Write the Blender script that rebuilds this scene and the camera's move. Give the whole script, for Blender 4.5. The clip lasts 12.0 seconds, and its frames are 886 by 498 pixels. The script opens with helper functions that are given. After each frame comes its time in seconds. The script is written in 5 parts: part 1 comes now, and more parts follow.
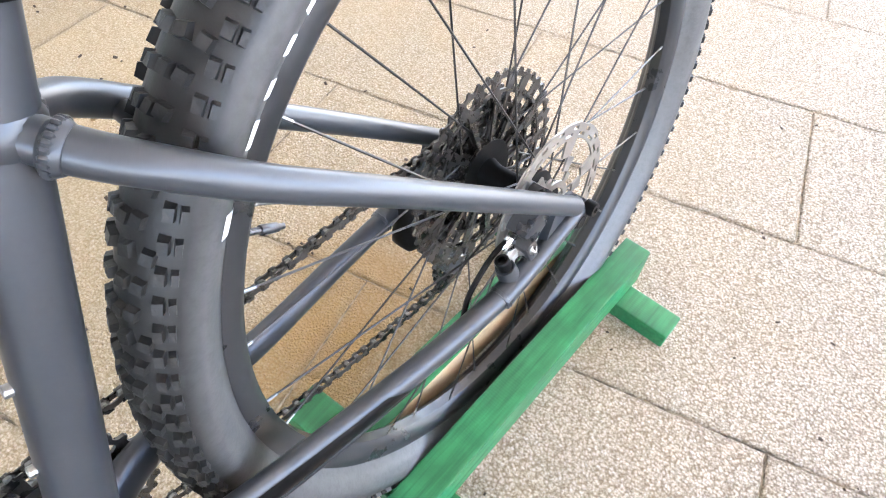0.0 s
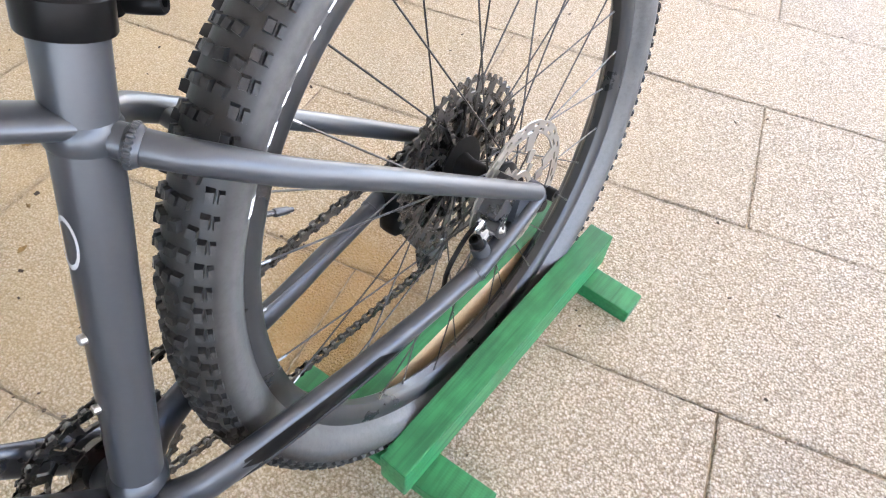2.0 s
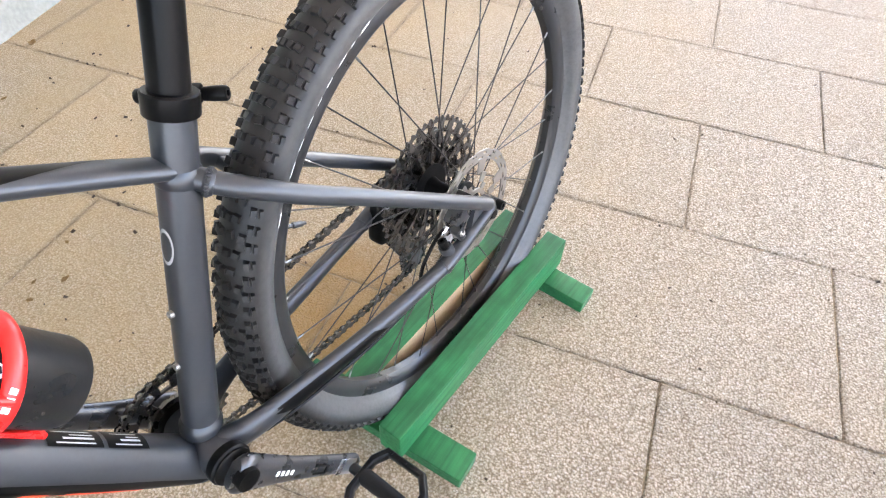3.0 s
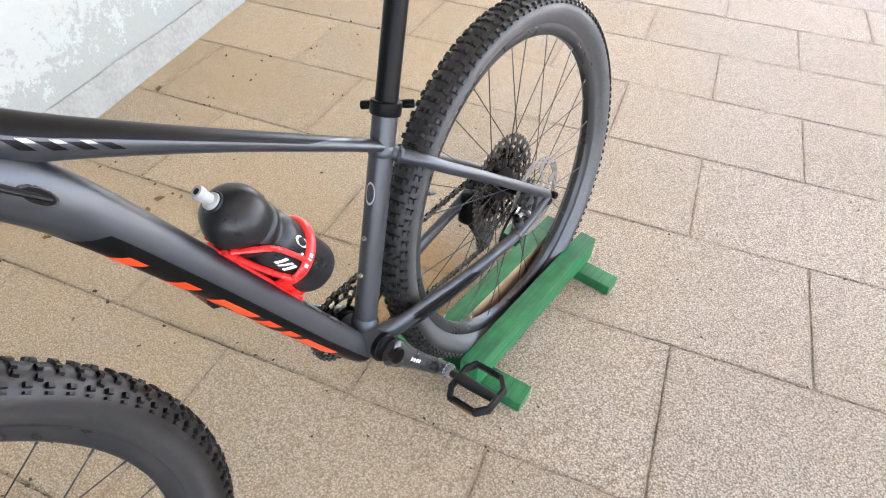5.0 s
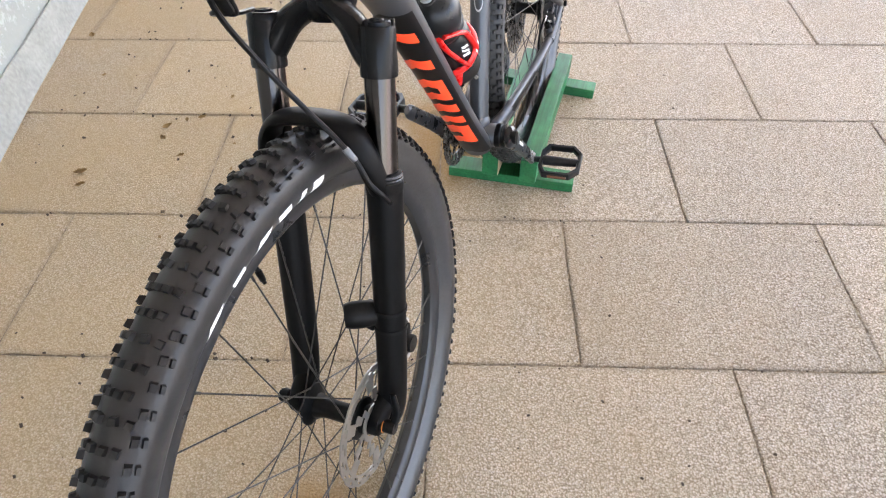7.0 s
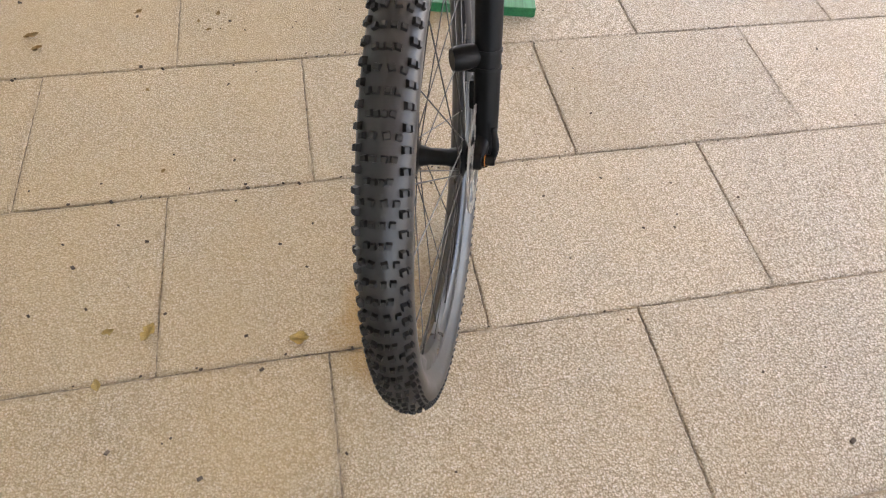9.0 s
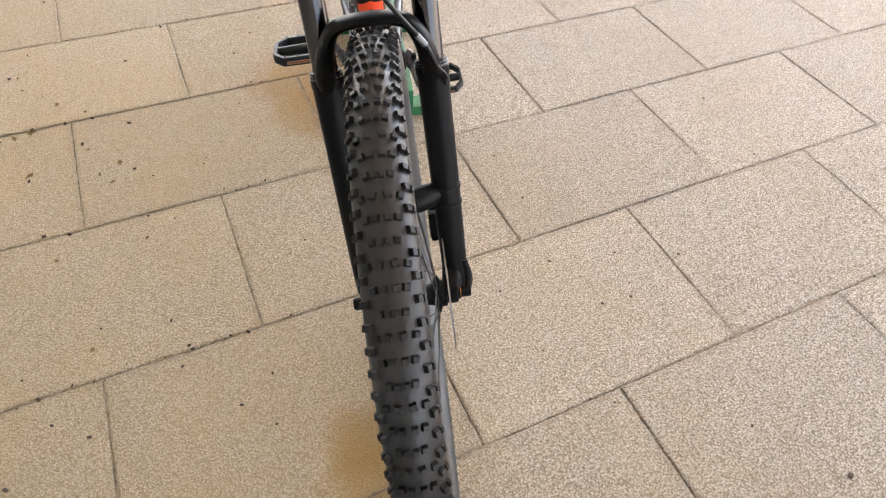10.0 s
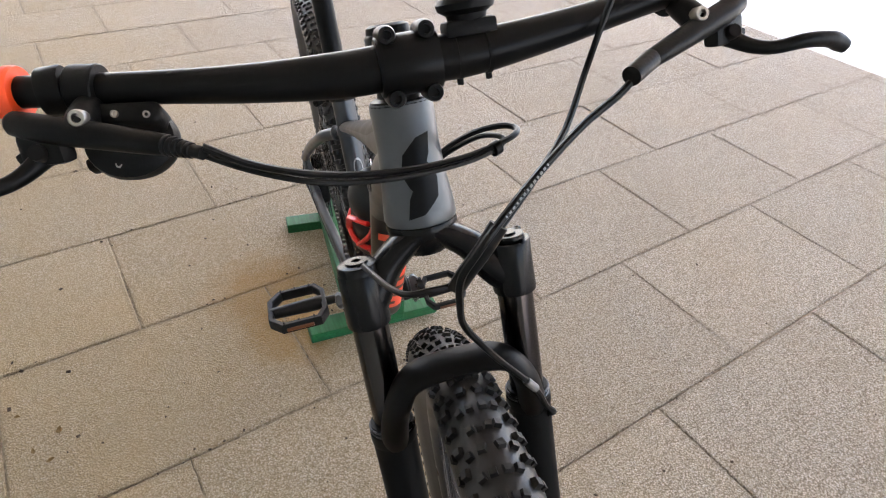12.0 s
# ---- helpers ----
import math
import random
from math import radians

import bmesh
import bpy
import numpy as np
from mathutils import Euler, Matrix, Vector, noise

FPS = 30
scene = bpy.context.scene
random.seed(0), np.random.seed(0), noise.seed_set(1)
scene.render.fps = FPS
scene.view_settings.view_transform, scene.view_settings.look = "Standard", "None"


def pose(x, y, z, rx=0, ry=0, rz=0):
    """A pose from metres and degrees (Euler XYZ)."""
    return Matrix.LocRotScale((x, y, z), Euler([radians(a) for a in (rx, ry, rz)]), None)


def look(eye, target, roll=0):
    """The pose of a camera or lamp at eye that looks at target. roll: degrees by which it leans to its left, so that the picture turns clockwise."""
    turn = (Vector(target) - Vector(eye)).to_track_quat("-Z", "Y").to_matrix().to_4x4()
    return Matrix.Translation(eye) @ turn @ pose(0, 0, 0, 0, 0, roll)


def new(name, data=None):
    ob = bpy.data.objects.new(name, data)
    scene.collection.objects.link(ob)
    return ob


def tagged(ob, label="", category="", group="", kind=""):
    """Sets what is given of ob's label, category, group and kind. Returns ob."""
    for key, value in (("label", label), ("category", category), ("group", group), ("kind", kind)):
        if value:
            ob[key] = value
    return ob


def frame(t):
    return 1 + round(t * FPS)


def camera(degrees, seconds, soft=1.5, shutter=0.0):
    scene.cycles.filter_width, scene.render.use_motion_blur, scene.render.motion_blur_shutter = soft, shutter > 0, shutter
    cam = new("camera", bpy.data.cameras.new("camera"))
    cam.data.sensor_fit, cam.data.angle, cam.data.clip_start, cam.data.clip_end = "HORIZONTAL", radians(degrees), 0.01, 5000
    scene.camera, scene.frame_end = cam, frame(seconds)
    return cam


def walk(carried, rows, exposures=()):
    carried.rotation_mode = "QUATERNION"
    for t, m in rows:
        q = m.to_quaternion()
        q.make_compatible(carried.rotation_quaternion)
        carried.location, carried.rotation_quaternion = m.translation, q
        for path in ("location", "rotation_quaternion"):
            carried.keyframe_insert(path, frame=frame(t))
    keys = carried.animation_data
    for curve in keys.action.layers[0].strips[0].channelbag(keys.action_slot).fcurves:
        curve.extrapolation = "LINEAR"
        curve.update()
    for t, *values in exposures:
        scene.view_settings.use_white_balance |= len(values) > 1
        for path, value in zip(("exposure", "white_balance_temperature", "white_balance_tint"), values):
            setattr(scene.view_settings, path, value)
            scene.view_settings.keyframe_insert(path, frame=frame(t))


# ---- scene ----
cam = camera(71.8, 12.0, 1.15)
PATH = [
    (0, (0.008, -0.066, 0.768), (-0.46, 1.1, -0.788), 4.7),
    (0.5, (0.004, -0.044, 0.737), (-0.448, 1.138, -0.811), 5.4),
    (1, (-0.006, -0.016, 0.724), (-0.441, 1.173, -0.824), 5.9),
    (1.5, (0.007, -0.042, 0.763), (-0.415, 1.148, -0.787), 5.7),
    (2, (0.034, -0.126, 0.822), (-0.381, 1.062, -0.732), 5.5),
    (2.5, (0.062, -0.176, 0.876), (-0.335, 1.072, -0.636), 4.7),
    (2.7, (0.078, -0.205, 0.905), (-0.322, 1.051, -0.599), 4.0),
    (4.3, (0.151, -0.457, 1.053), (-0.324, 0.888, -0.348), 2.0),
    (4.5, (0.146, -0.505, 1.07), (-0.329, 0.867, -0.306), 2.5),
    (5, (0.112, -0.6, 1.091), (-0.393, 0.761, -0.284), 2.7),
    (5.5, (0.087, -0.681, 1.082), (-0.321, 0.712, -0.294), 5.2),
    (6, (0.028, -0.85, 1.071), (-0.281, 0.485, -0.386), 1.8),
    (6.5, (-0.062, -0.926, 1.078), (-0.322, 0.447, -0.353), 3.1),
    (7, (-0.245, -1.026, 1.081), (-0.3, 0.277, -0.436), -0.9),
    (7.5, (-0.338, -1.09, 1.073), (-0.268, 0.123, -0.516), 1.0),
    (9.3, (-0.572, -1.277, 1.041), (-0.189, -0.25, -0.632), 6.7),
    (9.5, (-0.585, -1.236, 1.045), (-0.138, -0.22, -0.619), 6.6),
    (10, (-0.601, -1.134, 1.073), (0.009, -0.013, -0.467), 5.1),
    (10.5, (-0.615, -1.077, 1.094), (0.08, 0.11, -0.358), 5.1),
    (11, (-0.632, -1.014, 1.103), (0.062, 0.292, -0.243), 5.6),
    (11.5, (-0.615, -0.898, 1.098), (0.183, 0.391, -0.206), 4.7),
    (12, (-0.606, -0.797, 1.098), (0.304, 0.461, -0.161), 4.2),
]
walk(cam, [(t, look(eye, target, roll)) for t, eye, target, roll in PATH], [(0, 4.16, 6450, 18), (2.5, 3.85, 6690, 19), (4.5, 3.57, 6760, 19), (7, 3.50, 6840, 20), (9.5, 3.54, 7310, 21), (10.5, 3.46, 7160, 19), (11.2, 3.32, 7020, 18), (12, 3.00, 6930, 19)])

# ---- world and light ----
world = bpy.data.worlds.new("sky")
scene.world = world
world.use_nodes = True
wn = world.node_tree
sky = wn.nodes.new("ShaderNodeTexSky")
sky.sky_type = "NISHITA"
sky.sun_disc = False
sky.sun_elevation = radians(58)
sky.sun_rotation = radians(26)
sky.altitude = 200
wn.links.new(sky.outputs[0], wn.nodes["Background"].inputs[0])
wn.nodes["Background"].inputs[1].default_value = 0.15

sun_data = bpy.data.lights.new("sun", "SUN")
sun_data.energy, sun_data.angle, sun_data.color = 4.0, radians(0.6), (1.0, 0.95, 0.87)
sun = new("sun", sun_data)
sun.matrix_world = look((1.62, 3.3, 6.0), (0, 0, 0))


# ---- materials ----
def material(name, base, rough=0.5, metal=0.0, vary=0.12, scale=40.0, bump=0.0, bump_scale=200.0, coat=0.0, spec=0.5, rough_vary=0.1):
    """A plain surface with variation at two scales and a fine relief."""
    m = bpy.data.materials.new(name)
    m.use_nodes = True
    nt = m.node_tree
    b = nt.nodes["Principled BSDF"]
    b.inputs["Metallic"].default_value = metal
    b.inputs["Coat Weight"].default_value = coat
    b.inputs["Specular IOR Level"].default_value = spec
    geo = nt.nodes.new("ShaderNodeTexCoord")
    n1 = nt.nodes.new("ShaderNodeTexNoise")
    n1.inputs["Scale"].default_value, n1.inputs["Detail"].default_value = scale, 6
    n2 = nt.nodes.new("ShaderNodeTexNoise")
    n2.inputs["Scale"].default_value, n2.inputs["Detail"].default_value = scale * 9, 3
    for n in (n1, n2):
        nt.links.new(geo.outputs["Object"], n.inputs["Vector"])
    mix = nt.nodes.new("ShaderNodeMath")
    mix.operation = "ADD"
    nt.links.new(n1.outputs[0], mix.inputs[0])
    nt.links.new(n2.outputs[0], mix.inputs[1])
    ramp = nt.nodes.new("ShaderNodeMapRange")
    ramp.inputs[1].default_value, ramp.inputs[2].default_value = 0.6, 1.4
    ramp.inputs[3].default_value, ramp.inputs[4].default_value = 1 - vary, 1 + vary
    nt.links.new(mix.outputs[0], ramp.inputs[0])
    col = nt.nodes.new("ShaderNodeVectorMath")
    col.operation = "SCALE"
    col.inputs[0].default_value = base
    nt.links.new(ramp.outputs[0], col.inputs["Scale"])
    nt.links.new(col.outputs[0], b.inputs["Base Color"])
    rr = nt.nodes.new("ShaderNodeMapRange")
    rr.inputs[1].default_value, rr.inputs[2].default_value = 0.3, 0.7
    rr.inputs[3].default_value, rr.inputs[4].default_value = max(rough - rough_vary, 0.03), min(rough + rough_vary, 1)
    nt.links.new(n1.outputs[0], rr.inputs[0])
    nt.links.new(rr.outputs[0], b.inputs["Roughness"])
    if bump:
        n3 = nt.nodes.new("ShaderNodeTexNoise")
        n3.inputs["Scale"].default_value, n3.inputs["Detail"].default_value = bump_scale, 4
        nt.links.new(geo.outputs["Object"], n3.inputs["Vector"])
        bp = nt.nodes.new("ShaderNodeBump")
        bp.inputs["Strength"].default_value, bp.inputs["Distance"].default_value = bump, 0.001
        nt.links.new(n3.outputs[0], bp.inputs["Height"])
        nt.links.new(bp.outputs[0], b.inputs["Normal"])
    return m


def node(nt, kind, **values):
    n = nt.nodes.new(kind)
    for key, value in values.items():
        n.inputs[key.replace("_", " ")].default_value = value
    return n


def math_node(nt, op, a, b=None, clamp=False):
    n = nt.nodes.new("ShaderNodeMath")
    n.operation, n.use_clamp = op, clamp
    for k, v in enumerate((a, b)):
        if v is None:
            continue
        if isinstance(v, (int, float)):
            n.inputs[k].default_value = v
        else:
            nt.links.new(v, n.inputs[k])
    return n.outputs[0]


def mix_color(nt, fac, a, b):
    n = nt.nodes.new("ShaderNodeMix")
    n.data_type = "RGBA"
    for socket, v in ((n.inputs["Factor"], fac), (n.inputs["A"], a), (n.inputs["B"], b)):
        if isinstance(v, (int, float)):
            socket.default_value = v
        elif isinstance(v, tuple):
            socket.default_value = (*v, 1)
        else:
            nt.links.new(v, socket)
    return n.outputs["Result"]


def steps(nt, value, *stops):
    n = nt.nodes.new("ShaderNodeValToRGB")
    r = n.color_ramp
    while len(r.elements) < len(stops):
        r.elements.new(0.5)
    for e, (p, c) in zip(r.elements, stops):
        e.position, e.color = p, (*c, 1) if isinstance(c, tuple) else (c, c, c, 1)
    nt.links.new(value, n.inputs[0])
    return n.outputs[0]


OCHRE_SPOTS = [(-0.30, 0.38, 0.27), (-0.29, 0.22, 0.22), (-0.49, -0.70, 0.13), (-0.505, -0.79, 0.16)]


def aggregate_material():
    """Washed pebble concrete: small beige, grey and brown grains, stained in patches."""
    m = bpy.data.materials.new("pebble_concrete")
    m.use_nodes = True
    nt = m.node_tree
    b = nt.nodes["Principled BSDF"]
    pos = nt.nodes.new("ShaderNodeNewGeometry").outputs["Position"]
    info = nt.nodes.new("ShaderNodeObjectInfo")
    warp = node(nt, "ShaderNodeTexNoise", Scale=60.0, Detail=2.0)
    nt.links.new(pos, warp.inputs["Vector"])
    add = nt.nodes.new("ShaderNodeVectorMath")
    add.operation = "MULTIPLY_ADD"
    nt.links.new(warp.outputs["Color"], add.inputs[0])
    add.inputs[1].default_value = (0.004, 0.004, 0.004)
    nt.links.new(pos, add.inputs[2])
    v = node(nt, "ShaderNodeTexVoronoi", Scale=235.0)
    nt.links.new(add.outputs[0], v.inputs["Vector"])
    v2 = node(nt, "ShaderNodeTexVoronoi", Scale=520.0)
    nt.links.new(add.outputs[0], v2.inputs["Vector"])
    sep = nt.nodes.new("ShaderNodeSeparateColor")
    nt.links.new(v.outputs["Color"], sep.inputs[0])
    grain = steps(nt, sep.outputs[0], (0.0, (0.29, 0.24, 0.185)), (0.10, (0.49, 0.42, 0.33)), (0.5, (0.63, 0.545, 0.435)), (0.85, (0.70, 0.615, 0.51)), (1.0, (0.82, 0.76, 0.69)))
    sep2 = nt.nodes.new("ShaderNodeSeparateColor")
    nt.links.new(v2.outputs["Color"], sep2.inputs[0])
    fine = steps(nt, sep2.outputs[1], (0.0, (0.35, 0.285, 0.21)), (0.5, (0.61, 0.515, 0.395)), (1.0, (0.75, 0.66, 0.55)))
    c = mix_color(nt, 0.35, grain, fine)
    gap = steps(nt, v.outputs["Distance"], (0.36, 0.0), (0.72, 1.0))
    c = mix_color(nt, math_node(nt, "MULTIPLY", gap, 0.78), c, (0.17, 0.125, 0.08))
    # shading the bumps lack is put into the colour here as dark pits
    pits = node(nt, "ShaderNodeTexNoise", Scale=330.0, Detail=3.0, Roughness=0.65)
    nt.links.new(pos, pits.inputs["Vector"])
    c = mix_color(nt, math_node(nt, "MULTIPLY", steps(nt, pits.outputs[0], (0.52, 0.0), (0.64, 1.0)), 0.72), c, (0.17, 0.13, 0.088))
    specks = node(nt, "ShaderNodeTexNoise", Scale=78.0, Detail=4.0, Roughness=0.7)
    nt.links.new(pos, specks.inputs["Vector"])
    c = mix_color(nt, math_node(nt, "MULTIPLY", steps(nt, specks.outputs[0], (0.54, 0.0), (0.66, 1.0)), 0.26), c, (0.24, 0.18, 0.12))
    c = mix_color(nt, math_node(nt, "MULTIPLY", steps(nt, pits.outputs[0], (0.34, 1.0), (0.45, 0.0)), 0.45), c, (0.80, 0.75, 0.68))
    big = node(nt, "ShaderNodeTexNoise", Scale=1.7, Detail=6.0, Roughness=0.62)
    nt.links.new(pos, big.inputs["Vector"])
    stain = steps(nt, big.outputs[0], (0.40, 0.0), (0.72, 1.0))
    c = mix_color(nt, math_node(nt, "MULTIPLY", stain, 0.22), c, (0.36, 0.25, 0.14))
    mid = node(nt, "ShaderNodeTexNoise", Scale=14.0, Detail=5.0, Roughness=0.7)
    nt.links.new(pos, mid.inputs["Vector"])
    spots = steps(nt, mid.outputs[0], (0.63, 0.0), (0.74, 1.0))
    c = mix_color(nt, math_node(nt, "MULTIPLY", spots, 0.35), c, (0.22, 0.15, 0.09))
    # warmer, paler light towards the house wall, put into the slab colour as ochre
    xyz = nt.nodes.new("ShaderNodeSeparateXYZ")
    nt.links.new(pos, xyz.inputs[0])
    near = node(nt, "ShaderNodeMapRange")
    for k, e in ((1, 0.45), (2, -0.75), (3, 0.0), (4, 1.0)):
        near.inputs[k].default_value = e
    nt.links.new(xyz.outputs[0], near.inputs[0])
    warm_light = math_node(nt, "MULTIPLY", near.outputs[0], steps(nt, big.outputs[0], (0.25, 0.45), (0.65, 1.0)))
    c = mix_color(nt, math_node(nt, "MULTIPLY", warm_light, 0.62), c, (0.52, 0.372, 0.182))
    # ragged ochre-brown patches beside the stand and the front wheel
    for cx, cy, size in OCHRE_SPOTS:
        away = nt.nodes.new("ShaderNodeVectorMath")
        away.operation = "DISTANCE"
        nt.links.new(pos, away.inputs[0])
        away.inputs[1].default_value = (cx, cy, 0)
        ragged = math_node(nt, "ADD", math_node(nt, "DIVIDE", away.outputs["Value"], size), math_node(nt, "MULTIPLY", mid.outputs[0], 0.7))
        c = mix_color(nt, math_node(nt, "MULTIPLY", steps(nt, ragged, (0.62, 1.0), (1.0, 0.0)), 0.70), c, (0.38, 0.225, 0.075))
    # grey dirt caught in patches along the joints of the running bond
    row = math_node(nt, "FLOOR", math_node(nt, "DIVIDE", xyz.outputs[1], 0.4))
    dy = math_node(nt, "PINGPONG", xyz.outputs[1], 0.2)
    even = math_node(nt, "MULTIPLY", math_node(nt, "SUBTRACT", 1.0, math_node(nt, "PINGPONG", row, 1.0)), 0.3)
    dx = math_node(nt, "PINGPONG", math_node(nt, "SUBTRACT", xyz.outputs[0], even), 0.3)
    edge = math_node(nt, "ADD", math_node(nt, "MINIMUM", dx, dy), math_node(nt, "MULTIPLY", mid.outputs[0], 0.016))
    grime = math_node(nt, "MULTIPLY", steps(nt, edge, (0.006, 1.0), (0.022, 0.0)), steps(nt, big.outputs[0], (0.35, 0.1), (0.6, 1.0)))
    c = mix_color(nt, math_node(nt, "MULTIPLY", grime, 0.5), c, (0.21, 0.175, 0.13))
    tone = math_node(nt, "ADD", math_node(nt, "MULTIPLY", info.outputs["Random"], 0.10), 0.95)
    sc = nt.nodes.new("ShaderNodeVectorMath")
    sc.operation = "SCALE"
    nt.links.new(c, sc.inputs[0])
    nt.links.new(tone, sc.inputs["Scale"])
    nt.links.new(sc.outputs[0], b.inputs["Base Color"])
    b.inputs["Roughness"].default_value = 0.72
    b.inputs["Specular IOR Level"].default_value = 0.18
    sand = node(nt, "ShaderNodeTexNoise", Scale=320.0, Detail=5.0, Roughness=0.75)
    nt.links.new(pos, sand.inputs["Vector"])
    hsum = math_node(nt, "ADD", math_node(nt, "SUBTRACT", 1.0, math_node(nt, "MULTIPLY", v.outputs["Distance"], 0.7)), math_node(nt, "MULTIPLY", mid.outputs[0], 0.5))
    hsum = math_node(nt, "ADD", hsum, math_node(nt, "MULTIPLY", sand.outputs[0], 0.9))
    hsum = math_node(nt, "SUBTRACT", hsum, math_node(nt, "MULTIPLY", pits.outputs[0], 1.4))
    bp = node(nt, "ShaderNodeBump", Strength=1.0, Distance=0.0066)
    nt.links.new(hsum, bp.inputs["Height"])
    nt.links.new(bp.outputs[0], b.inputs["Normal"])
    return m


def wall_material():
    """White limewash that has flaked off the grey plaster in patches."""
    m = bpy.data.materials.new("peeling_limewash")
    m.use_nodes = True
    nt = m.node_tree
    b = nt.nodes["Principled BSDF"]
    pos = nt.nodes.new("ShaderNodeNewGeometry").outputs["Position"]
    z = nt.nodes.new("ShaderNodeSeparateXYZ")
    nt.links.new(pos, z.inputs[0])
    n1 = node(nt, "ShaderNodeTexNoise", Scale=5.0, Detail=8.0, Roughness=0.7)
    n2 = node(nt, "ShaderNodeTexNoise", Scale=55.0, Detail=6.0, Roughness=0.75)
    for n in (n1, n2):
        nt.links.new(pos, n.inputs["Vector"])
    low = node(nt, "ShaderNodeMapRange")
    for k, v in ((1, 0.08), (2, 0.42), (3, 0.16), (4, -0.06)):
        low.inputs[k].default_value = v
    nt.links.new(z.outputs[2], low.inputs[0])
    s = math_node(nt, "ADD", math_node(nt, "MULTIPLY", n1.outputs[0], 0.55), math_node(nt, "MULTIPLY", n2.outputs[0], 0.5))
    s = math_node(nt, "ADD", s, low.outputs[0])
    bare = steps(nt, s, (0.585, 0.0), (0.61, 1.0))
    plaster = mix_color(nt, n2.outputs[0], (0.21, 0.22, 0.203), (0.28, 0.29, 0.27))
    white = mix_color(nt, n1.outputs[0], (0.35, 0.365, 0.342), (0.30, 0.316, 0.296))
    nt.links.new(mix_color(nt, bare, white, plaster), b.inputs["Base Color"])
    b.inputs["Roughness"].default_value = 0.85
    bp = node(nt, "ShaderNodeBump", Strength=0.5, Distance=0.003)
    nt.links.new(math_node(nt, "SUBTRACT", math_node(nt, "MULTIPLY", n2.outputs[0], 0.6), bare), bp.inputs["Height"])
    nt.links.new(bp.outputs[0], b.inputs["Normal"])
    return m


def wood_paint_material():
    """Green gloss paint brushed over sawn timber, worn thin in streaks."""
    m = bpy.data.materials.new("green_painted_timber")
    m.use_nodes = True
    nt = m.node_tree
    b = nt.nodes["Principled BSDF"]
    co = nt.nodes.new("ShaderNodeTexCoord").outputs["Object"]
    mp = nt.nodes.new("ShaderNodeMapping")
    mp.inputs["Scale"].default_value = (9, 160, 160)
    nt.links.new(co, mp.inputs[0])
    n1 = node(nt, "ShaderNodeTexNoise", Scale=1.0, Detail=6.0, Roughness=0.65)
    nt.links.new(mp.outputs[0], n1.inputs["Vector"])
    n2 = node(nt, "ShaderNodeTexNoise", Scale=24.0, Detail=5.0)
    nt.links.new(co, n2.inputs["Vector"])
    saw = nt.nodes.new("ShaderNodeTexWave")
    saw.bands_direction = "X"
    saw.inputs["Scale"].default_value, saw.inputs["Distortion"].default_value, saw.inputs["Detail"].default_value = 85.0, 1.5, 2.0
    nt.links.new(co, saw.inputs["Vector"])
    c = mix_color(nt, steps(nt, n2.outputs[0], (0.35, 0.0), (0.68, 1.0)), (0.011, 0.100, 0.036), (0.018, 0.155, 0.057))
    c = mix_color(nt, math_node(nt, "MULTIPLY", steps(nt, n1.outputs[0], (0.42, 0.0), (0.66, 1.0)), 0.7), c, (0.005, 0.060, 0.020))
    nt.links.new(c, b.inputs["Base Color"])
    nt.links.new(math_node(nt, "ADD", math_node(nt, "MULTIPLY", n1.outputs[0], 0.3), 0.28), b.inputs["Roughness"])
    b.inputs["Specular IOR Level"].default_value = 0.3
    bp = node(nt, "ShaderNodeBump", Strength=0.16, Distance=0.001)
    nt.links.new(math_node(nt, "ADD", math_node(nt, "MULTIPLY", saw.outputs["Fac"], 0.4), n1.outputs[0]), bp.inputs["Height"])
    nt.links.new(bp.outputs[0], b.inputs["Normal"])
    return m


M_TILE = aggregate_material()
M_JOINT = material("joint_dirt", (0.27, 0.215, 0.15), 0.95, vary=0.9, scale=9, bump=0.8, bump_scale=300)
M_WALL = wall_material()
M_PLINTH = material("grey_cement", (0.22, 0.22, 0.20), 0.85, vary=0.25, scale=8, bump=0.5, bump_scale=120)
M_CEIL = material("pale_bounce_ceiling", (0.82, 0.765, 0.69), 0.9, vary=0.06, scale=3)
M_GROUND = material("pale_gravel", (0.52, 0.515, 0.50), 0.95, vary=0.15, scale=6, bump=0.5, bump_scale=60)
M_GREEN = wood_paint_material()
M_RAWWOOD = material("bare_pine", (0.36, 0.26, 0.15), 0.7, vary=0.25, scale=25)
M_FRAME = material("graphite_satin_paint", (0.042, 0.0462, 0.0525), 0.36, metal=0.55, vary=0.06, scale=30, coat=0.06, rough_vary=0.04)
M_HEAD = material("grey_satin_paint", (0.060, 0.066, 0.071), 0.36, metal=0.35, vary=0.05, scale=30, rough_vary=0.04)
M_BLACKPAINT = material("black_satin_paint", (0.0036, 0.0034, 0.0034), 0.32, vary=0.15, scale=30, spec=0.09, rough_vary=0.03)
M_FORK = material("black_fork_enamel", (0.0030, 0.0028, 0.0027), 0.42, vary=0.2, scale=60, spec=0.07, rough_vary=0.03)
M_CROWN = material("glossy_black_crown", (0.0045, 0.0043, 0.0042), 0.24, vary=0.15, scale=60, spec=0.125, rough_vary=0.03)
M_RED = material("orange_red_decal", (0.80, 0.055, 0.012), 0.4, vary=0.05, scale=40)
M_CAGE = material("red_cage_plastic", (0.72, 0.014, 0.012), 0.32, vary=0.06, scale=40)
M_GRIP = material("orange_red_silicone", (0.90, 0.075, 0.012), 0.55, vary=0.06, scale=60, bump=0.15, bump_scale=500)
M_WHITE = material("white_print", (0.80, 0.81, 0.80), 0.5, vary=0.05, scale=80)
